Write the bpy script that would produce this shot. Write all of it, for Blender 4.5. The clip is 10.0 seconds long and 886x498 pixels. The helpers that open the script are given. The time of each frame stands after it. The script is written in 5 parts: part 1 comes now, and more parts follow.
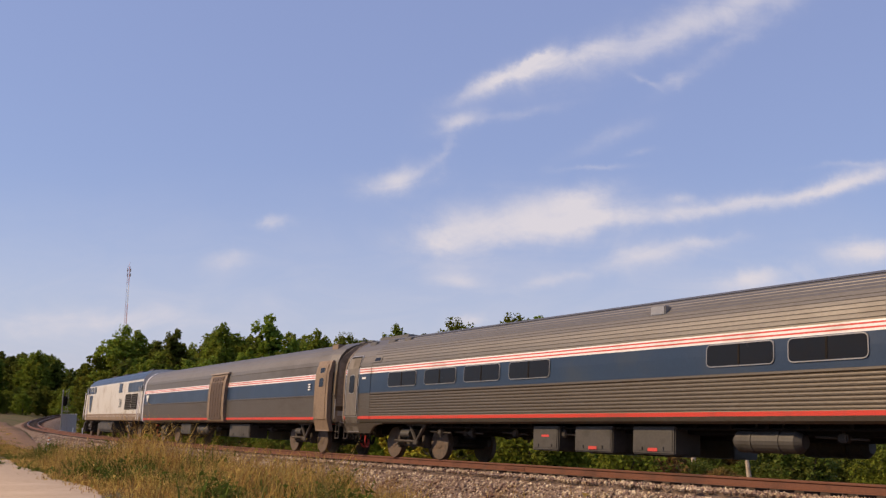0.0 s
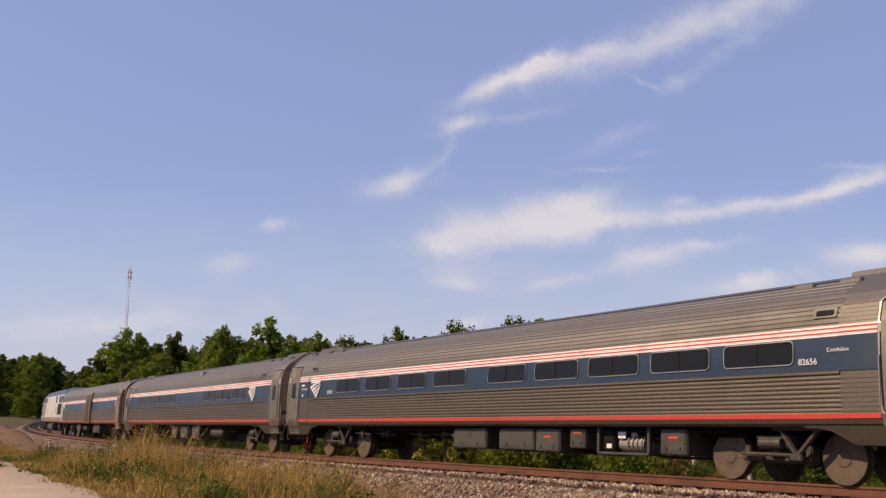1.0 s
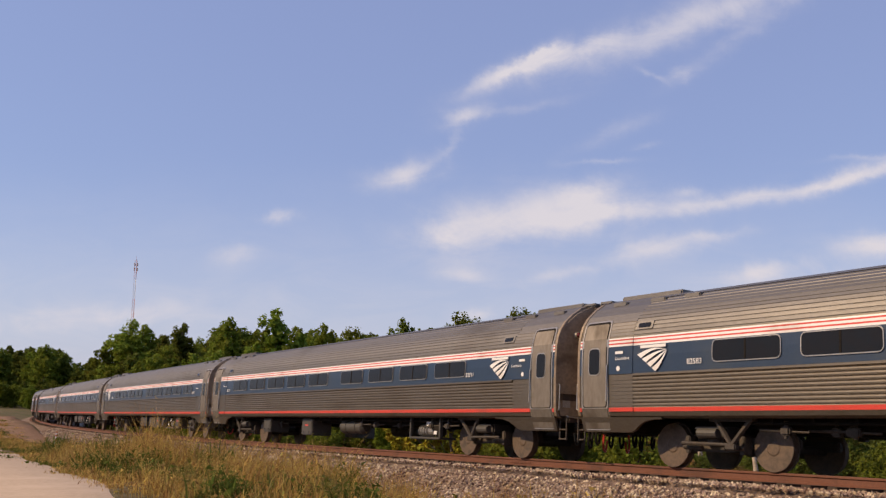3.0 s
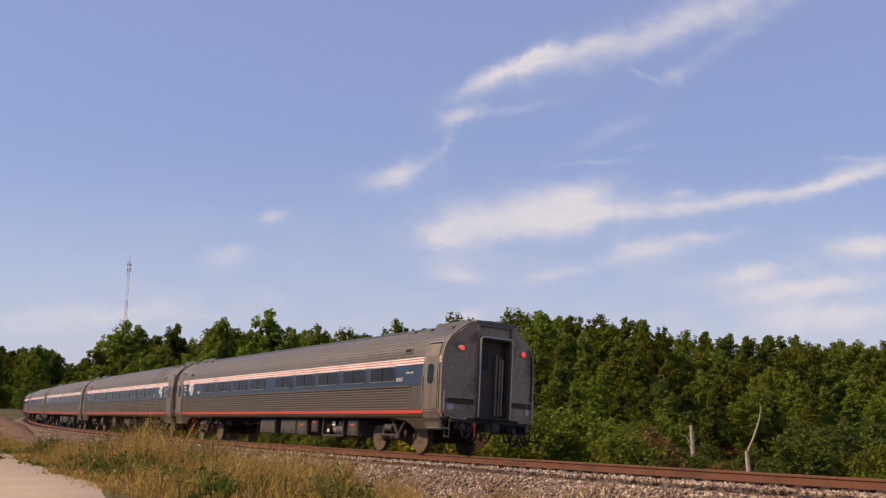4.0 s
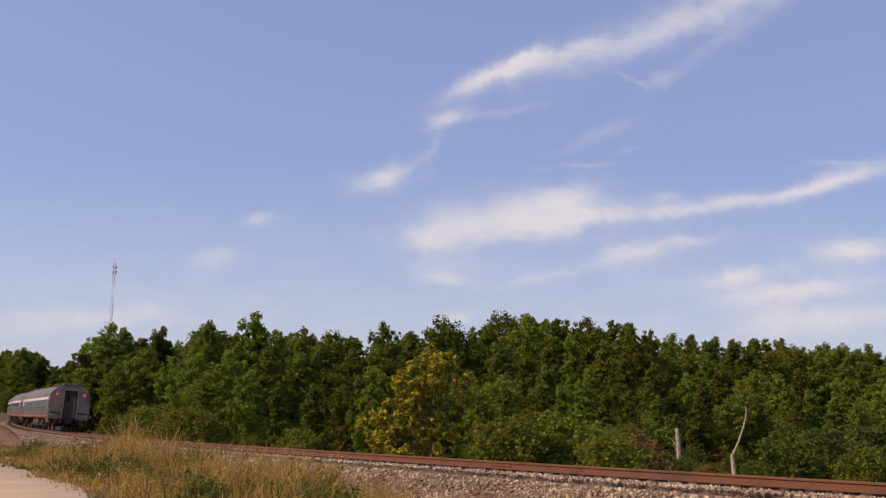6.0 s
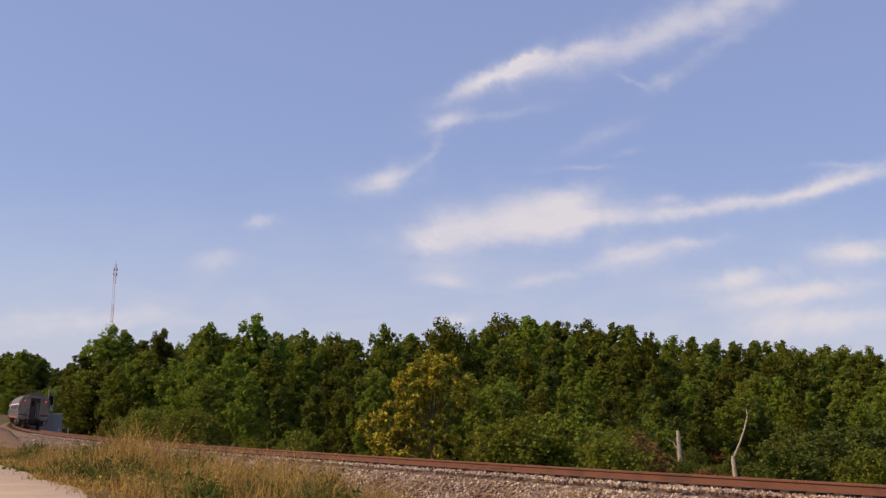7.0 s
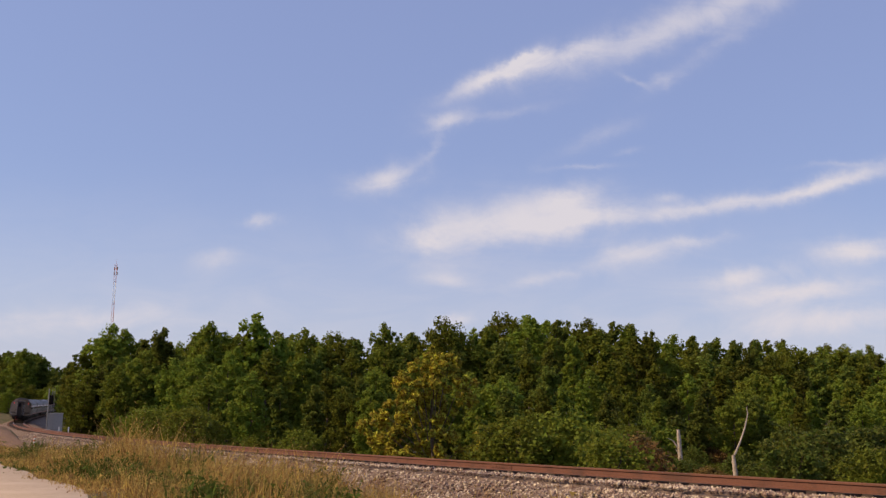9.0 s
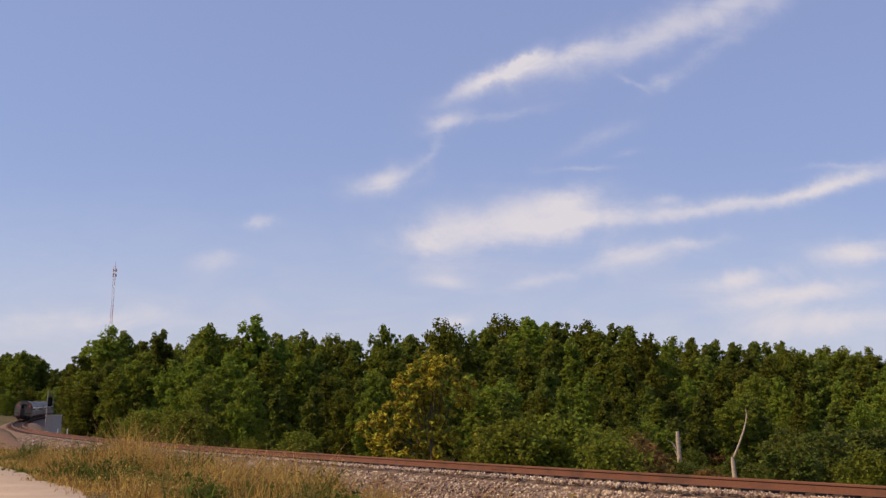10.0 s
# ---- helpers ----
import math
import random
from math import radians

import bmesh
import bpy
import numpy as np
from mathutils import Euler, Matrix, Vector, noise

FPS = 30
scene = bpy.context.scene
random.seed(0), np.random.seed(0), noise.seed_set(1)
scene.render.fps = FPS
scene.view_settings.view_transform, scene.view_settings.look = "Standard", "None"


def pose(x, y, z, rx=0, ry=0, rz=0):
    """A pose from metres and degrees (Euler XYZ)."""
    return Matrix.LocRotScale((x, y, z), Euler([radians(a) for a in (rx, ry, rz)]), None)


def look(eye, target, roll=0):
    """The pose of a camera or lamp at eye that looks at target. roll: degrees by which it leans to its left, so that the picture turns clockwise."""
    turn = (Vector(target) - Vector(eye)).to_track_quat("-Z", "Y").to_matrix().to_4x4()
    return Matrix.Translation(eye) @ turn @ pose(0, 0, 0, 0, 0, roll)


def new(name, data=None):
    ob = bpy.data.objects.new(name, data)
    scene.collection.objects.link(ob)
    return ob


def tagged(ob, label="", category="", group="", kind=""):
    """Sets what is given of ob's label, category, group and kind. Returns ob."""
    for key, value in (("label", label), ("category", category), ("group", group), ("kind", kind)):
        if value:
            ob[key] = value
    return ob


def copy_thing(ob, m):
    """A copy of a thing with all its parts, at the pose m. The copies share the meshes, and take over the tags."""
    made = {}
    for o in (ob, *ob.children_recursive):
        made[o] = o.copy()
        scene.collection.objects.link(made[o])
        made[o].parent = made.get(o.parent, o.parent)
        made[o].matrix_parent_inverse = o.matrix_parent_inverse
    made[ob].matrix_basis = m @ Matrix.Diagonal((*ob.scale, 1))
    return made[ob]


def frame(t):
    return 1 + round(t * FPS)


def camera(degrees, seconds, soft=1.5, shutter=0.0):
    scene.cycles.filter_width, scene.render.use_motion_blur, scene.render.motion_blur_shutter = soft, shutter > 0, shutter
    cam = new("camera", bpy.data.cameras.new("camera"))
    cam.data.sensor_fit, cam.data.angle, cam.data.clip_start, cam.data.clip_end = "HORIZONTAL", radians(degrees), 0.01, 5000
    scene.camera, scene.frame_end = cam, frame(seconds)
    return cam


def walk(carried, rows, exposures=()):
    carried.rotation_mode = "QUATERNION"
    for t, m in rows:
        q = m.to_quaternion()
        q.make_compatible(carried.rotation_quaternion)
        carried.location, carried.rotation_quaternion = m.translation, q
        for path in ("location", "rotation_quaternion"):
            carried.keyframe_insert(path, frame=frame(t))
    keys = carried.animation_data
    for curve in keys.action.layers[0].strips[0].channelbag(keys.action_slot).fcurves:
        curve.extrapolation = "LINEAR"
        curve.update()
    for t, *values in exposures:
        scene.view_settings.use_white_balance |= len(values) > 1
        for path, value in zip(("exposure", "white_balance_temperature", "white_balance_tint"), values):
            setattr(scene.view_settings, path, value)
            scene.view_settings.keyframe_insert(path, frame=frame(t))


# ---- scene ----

cam = camera(48.31, 10.0, soft=1.35)
EYE = (0.0, 0.0, 1.591)
TILT, ROLL, FOCAL = 0.1574, 0.935, 1748.0

# small swings of the tripod head: seconds, turn and tilt in thousandths of a radian
SWINGS = [(0.0, 13.1, 0.0), (0.5, 3.5, 0.0), (1.0, 14.0, 2.6), (1.5, 14.0, 2.6), (2.0, 17.5, -0.9), (2.5, 21.0, -3.5),
          (3.3, 18.5, -6.5), (3.8, 16.3, -6.4), (4.0, 13.1, -5.2), (4.5, 9.6, -5.2), (5.0, 7.0, -4.3), (5.5, -0.9, -3.5), (6.2, 0.2, -1.4),
          (6.8, 0.9, 0.0), (7.5, -0.9, 0.0), (8.0, 0.0, 0.0), (8.5, 0.0, 0.0), (9.0, 0.9, -0.9), (9.5, 0.0, 0.0), (10.0, 0.0, 0.9)]


def aim(turn, tilt):
    a, p = -turn / 1000, TILT + tilt / 1000
    way = Vector((math.sin(a) * math.cos(p), math.cos(a) * math.cos(p), math.sin(p)))
    return look(EYE, Vector(EYE) + way * 10, ROLL)


walk(cam, [(t, aim(a, b)) for t, a, b in SWINGS])

# ---- world and sun ----
SUN_AZ, SUN_EL = 262.0, 38.0   # compass degrees from +Y clockwise, height
world = bpy.data.worlds.new("sky")
scene.world = world
world.use_nodes = True


class Nodes:
    """Short hand for wiring shader nodes."""

    def __init__(self, tree):
        self.tree = tree
        tree.nodes.clear()

    def add(self, kind, **props):
        n = self.tree.nodes.new(kind)
        for k, v in props.items():
            if k == "op":
                n.operation = v
            elif k == "blend":
                n.blend_type = v
        return n

    def put(self, socket, value):
        if isinstance(value, bpy.types.NodeSocket):
            self.tree.links.new(value, socket)
        else:
            socket.default_value = value

    def math(self, op, a, b=0.0, clamp=False):
        n = self.add("ShaderNodeMath", op=op)
        n.use_clamp = clamp
        self.put(n.inputs[0], a), self.put(n.inputs[1], b)
        return n.outputs[0]

    def mix(self, fac, a, b, blend="MIX"):
        n = self.tree.nodes.new("ShaderNodeMix")
        n.data_type, n.blend_type = "RGBA", blend
        self.put(n.inputs[0], fac)
        self.put(n.inputs[6], a), self.put(n.inputs[7], b)
        return n.outputs[2]

    def noise(self, vec, scale, detail=4.0, rough=0.55, dist=0.0):
        n = self.tree.nodes.new("ShaderNodeTexNoise")
        if vec is not None:
            self.put(n.inputs["Vector"], vec)
        n.inputs["Scale"].default_value, n.inputs["Detail"].default_value = scale, detail
        n.inputs["Roughness"].default_value, n.inputs["Distortion"].default_value = rough, dist
        return n.outputs[0]

    def ramp(self, fac, lo, hi, smooth=True):
        n = self.tree.nodes.new("ShaderNodeMapRange")
        n.interpolation_type = "SMOOTHSTEP" if smooth else "LINEAR"
        n.clamp = True if not smooth else n.clamp
        self.put(n.inputs[0], fac)
        n.inputs[1].default_value, n.inputs[2].default_value = lo, hi
        return n.outputs[0]


# clouds: centre and half sizes on the plane one unit ahead (right, up), lean in degrees, thickness
HIGH_STREAKS = [(0.113, 0.363, 0.05, 0.0120, 24, 0.7), (0.045, 0.342, 0.058, 0.0103, 29, 0.95), (0.085, 0.365, 0.018, 0.0079, 22, 0.8), (0.174, 0.377, 0.116, 0.0220, 22, 0.55), (0.289, 0.419, 0.093, 0.0210, 22, 0.6), (0.275, 0.373, 0.088, 0.0088, 36, 0.3), (0.001, 0.294, 0.025, 0.0089, 16, 0.7), (-0.016, 0.263, 0.027, 0.0066, 50, 0.4), (-0.062, 0.231, 0.036, 0.0135, 13, 0.95), (0.055, 0.301, 0.054, 0.0054, 13, 0.3), (0.197, 0.340, 0.016, 0.0047, -30, 0.45), (0.224, 0.342, 0.016, 0.0079, 21, 0.35)]
BANKS = [(0.055, 0.185, 0.090, 0.0310, 10, 0.95), (-0.017, 0.168, 0.023, 0.0186, 21, 0.5), (0.134, 0.215, 0.036, 0.0153, 9, 0.7), (0.154, 0.194, 0.059, 0.0117, 11, 0.7), (0.271, 0.206, 0.100, 0.0100, 11, 0.8), (0.407, 0.236, 0.078, 0.0102, 15, 0.95), (0.413, 0.254, 0.053, 0.0035, 4, 0.35), (0.231, 0.215, 0.023, 0.0053, 1, 0.45), (0.158, 0.278, 0.042, 0.0078, 23, 0.35), (0.143, 0.247, 0.036, 0.0035, 4, 0.5), (0.191, 0.263, 0.015, 0.0035, 6, 0.35)]
PUFFS = [(0.200, 0.157, 0.058, 0.0150, 7, 0.75), (0.264, 0.170, 0.035, 0.0052, 6, 0.4), (0.102, 0.129, 0.052, 0.0064, 13, 0.4), (-0.192, 0.186, 0.019, 0.0075, 6, 0.7), (-0.233, 0.147, 0.026, 0.0110, 4, 0.5), (0.004, 0.126, 0.028, 0.0115, -7, 0.5), (0.310, 0.135, 0.056, 0.0105, 9, 0.8), (0.355, 0.119, 0.095, 0.0115, 9, 0.8), (0.427, 0.163, 0.045, 0.0115, 6, 0.9), (0.400, 0.093, 0.14, 0.0170, 5, 0.75), (-0.378, 0.077, 0.126, 0.0148, 3, 0.6), (0.010, 0.085, 0.024, 0.0074, 6, 0.6)]
CLOUDS = HIGH_STREAKS + BANKS + PUFFS
w = Nodes(world.node_tree)
out, bg = w.add("ShaderNodeOutputWorld"), w.add("ShaderNodeBackground")
sky = w.tree.nodes.new("ShaderNodeTexSky")
sky.sky_type, sky.sun_disc = "NISHITA", False
sky.sun_elevation, sky.sun_rotation = radians(SUN_EL), radians(SUN_AZ)
sky.air_density, sky.dust_density, sky.ozone_density = 1.0, 0.6, 2.0
geo = w.tree.nodes.new("ShaderNodeTexCoord").outputs["Generated"]
sep = w.add("ShaderNodeSeparateXYZ")
w.put(sep.inputs[0], geo)
fwd = w.math("MAXIMUM", sep.outputs[1], 0.02)
pu, pv = w.math("DIVIDE", sep.outputs[0], fwd), w.math("DIVIDE", sep.outputs[2], fwd)
comb = w.add("ShaderNodeCombineXYZ")
w.put(comb.inputs[0], pu), w.put(comb.inputs[1], pv)
plane = comb.outputs[0]
stretch = w.add("ShaderNodeMapping")
w.put(stretch.inputs["Vector"], plane)
stretch.inputs["Rotation"].default_value = (0, 0, radians(-20))
stretch.inputs["Scale"].default_value = (9.0, 26.0, 1.0)
wisp = w.noise(stretch.outputs[0], 1.0, 9.0, 0.6, 0.8)
curl = w.noise(plane, 16.0, 8.0, 0.62, 0.6)
warp = w.tree.nodes.new("ShaderNodeTexNoise")
w.put(warp.inputs["Vector"], plane)
warp.inputs["Scale"].default_value, warp.inputs["Detail"].default_value, warp.inputs["Roughness"].default_value = 22.0, 6.0, 0.65
wsep = w.add("ShaderNodeSeparateColor")
w.put(wsep.inputs[0], warp.outputs["Color"])
pu = w.math("ADD", pu, w.math("MULTIPLY", w.math("SUBTRACT", wsep.outputs[0], 0.5), 0.040))
pv = w.math("ADD", pv, w.math("MULTIPLY", w.math("SUBTRACT", wsep.outputs[1], 0.5), 0.022))
cover = None
for cu, cv, ru, rv, lean, thick in CLOUDS:
    ca, sa = math.cos(radians(lean)), math.sin(radians(lean))
    du, dv = w.math("SUBTRACT", pu, cu), w.math("SUBTRACT", pv, cv)
    a = w.math("ADD", w.math("MULTIPLY", du, ca / ru), w.math("MULTIPLY", dv, sa / ru))
    b = w.math("ADD", w.math("MULTIPLY", du, -sa / rv), w.math("MULTIPLY", dv, ca / rv))
    r2 = w.math("ADD", w.math("MULTIPLY", a, a), w.math("MULTIPLY", b, b))
    puff = w.math("MULTIPLY", w.math("POWER", 2.718, w.math("MULTIPLY", r2, -1.0)), thick)
    cover = puff if cover is None else w.math("ADD", cover, puff)
cover = w.math("MINIMUM", cover, 1.1)
grain = w.math("ADD", w.math("MULTIPLY", wisp, 0.9), w.math("MULTIPLY", curl, 0.9))
dense = w.math("MULTIPLY", cover, w.ramp(w.math("ADD", grain, w.math("MULTIPLY", cover, 0.45)), 0.62, 1.5))
veil = w.math("MULTIPLY", w.ramp(pv, 0.26, 0.04), w.math("ADD", w.math("MULTIPLY", w.ramp(wisp, 0.3, 0.8), 0.2), 0.28))
dense = w.math("MINIMUM", w.math("ADD", dense, veil), 1.0)
tint = w.mix(0.6, sky.outputs[0], (2.6, 3.0, 5.45, 1))
white = w.mix(dense, tint, (5.7, 5.35, 5.75, 1))
w.put(bg.inputs[0], white)
bg.inputs[1].default_value = 0.125
w.tree.links.new(bg.outputs[0], out.inputs[0])

sun = new("sun", bpy.data.lights.new("sun", "SUN"))
sun.data.energy, sun.data.angle, sun.data.color = 4.5, radians(0.6), (1.0, 0.73, 0.45)
az, el = radians(SUN_AZ), radians(SUN_EL)
sun_way = Vector((math.sin(az) * math.cos(el), math.cos(az) * math.cos(el), math.sin(el)))
sun.matrix_world = look(sun_way * 100, (0, 0, 0))
scene.view_settings.exposure = 0.0


# ---- materials ----
def surface(name, colours, rough=0.7, metal=0.0, grain=20.0, blotch=1.5, bump=0.15, spread=0.0, island=0.0, object_space=True, glow=0.0, depth=0.02, stretch=None):
    """Principled surface: two colours mixed by fine grain, a third by large blotches, random shift per object or island."""
    m = bpy.data.materials.new(name)
    m.use_nodes = True
    n = Nodes(m.node_tree)
    o, b = n.add("ShaderNodeOutputMaterial"), n.add("ShaderNodeBsdfPrincipled")
    vec = n.tree.nodes.new("ShaderNodeTexCoord").outputs["Object" if object_space else "Generated"]
    if stretch:
        mp = n.add("ShaderNodeMapping")
        n.put(mp.inputs["Vector"], vec)
        mp.inputs["Scale"].default_value = stretch
        vec = mp.outputs[0]
    c1, c2, c3 = [(*c, 1) for c in (colours * 3)[:3]]
    fine, wide = n.noise(vec, grain, 5.0, 0.6), n.noise(vec, blotch, 4.0, 0.6)
    col = n.mix(n.ramp(fine, 0.35, 0.65), c1, c2)
    col = n.mix(n.ramp(wide, 0.48, 0.72), col, c3)
    if spread or island:
        rnd = n.tree.nodes.new("ShaderNodeObjectInfo").outputs["Random"]
        if island:
            isl = n.tree.nodes.new("ShaderNodeNewGeometry").outputs["Random Per Island"]
            rnd = n.math("ADD", n.math("MULTIPLY", rnd, spread), n.math("MULTIPLY", isl, island))
        else:
            rnd = n.math("MULTIPLY", rnd, spread)
        hsv = n.tree.nodes.new("ShaderNodeHueSaturation")
        n.put(hsv.inputs["Value"], n.math("ADD", rnd, 1.0 - (spread + island) / 2))
        n.put(hsv.inputs["Hue"], n.math("ADD", n.math("MULTIPLY", rnd, 0.05), 0.5 - (spread + island) * 0.025))
        n.put(hsv.inputs["Color"], col)
        col = hsv.outputs[0]
    n.put(b.inputs["Base Color"], col)
    n.put(b.inputs["Roughness"], n.math("ADD", n.math("MULTIPLY", wide, 0.25), rough - 0.12, True))
    b.inputs["Metallic"].default_value = metal
    b.inputs["Specular IOR Level"].default_value = 0.08 if rough >= 0.8 else 0.5
    if glow:
        n.put(b.inputs["Emission Color"], col)
        b.inputs["Emission Strength"].default_value = glow
    if bump:
        bp = n.add("ShaderNodeBump")
        bp.inputs["Strength"].default_value, bp.inputs["Distance"].default_value = bump, depth
        n.put(bp.inputs["Height"], fine)
        n.put(b.inputs["Normal"], bp.outputs[0])
    n.tree.links.new(b.outputs[0], o.inputs[0])
    return m


def leafy(name, colours, spread, island, thin=0.35, blotch=0.25):
    """Leaves: diffuse with some light passing through."""
    m = surface(name, colours, 0.65, 0, 1.2, blotch, 0, spread, island)
    n = m.node_tree
    b = next(x for x in n.nodes if x.type == "BSDF_PRINCIPLED")
    o = next(x for x in n.nodes if x.type == "OUTPUT_MATERIAL")
    tr, mx = n.nodes.new("ShaderNodeBsdfTranslucent"), n.nodes.new("ShaderNodeMixShader")
    n.links.new(b.inputs["Base Color"].links[0].from_socket, tr.inputs[0])
    mx.inputs[0].default_value = thin
    b.inputs["Specular IOR Level"].default_value = 0.06
    n.links.new(b.outputs[0], mx.inputs[1]), n.links.new(tr.outputs[0], mx.inputs[2]), n.links.new(mx.outputs[0], o.inputs[0])
    return m


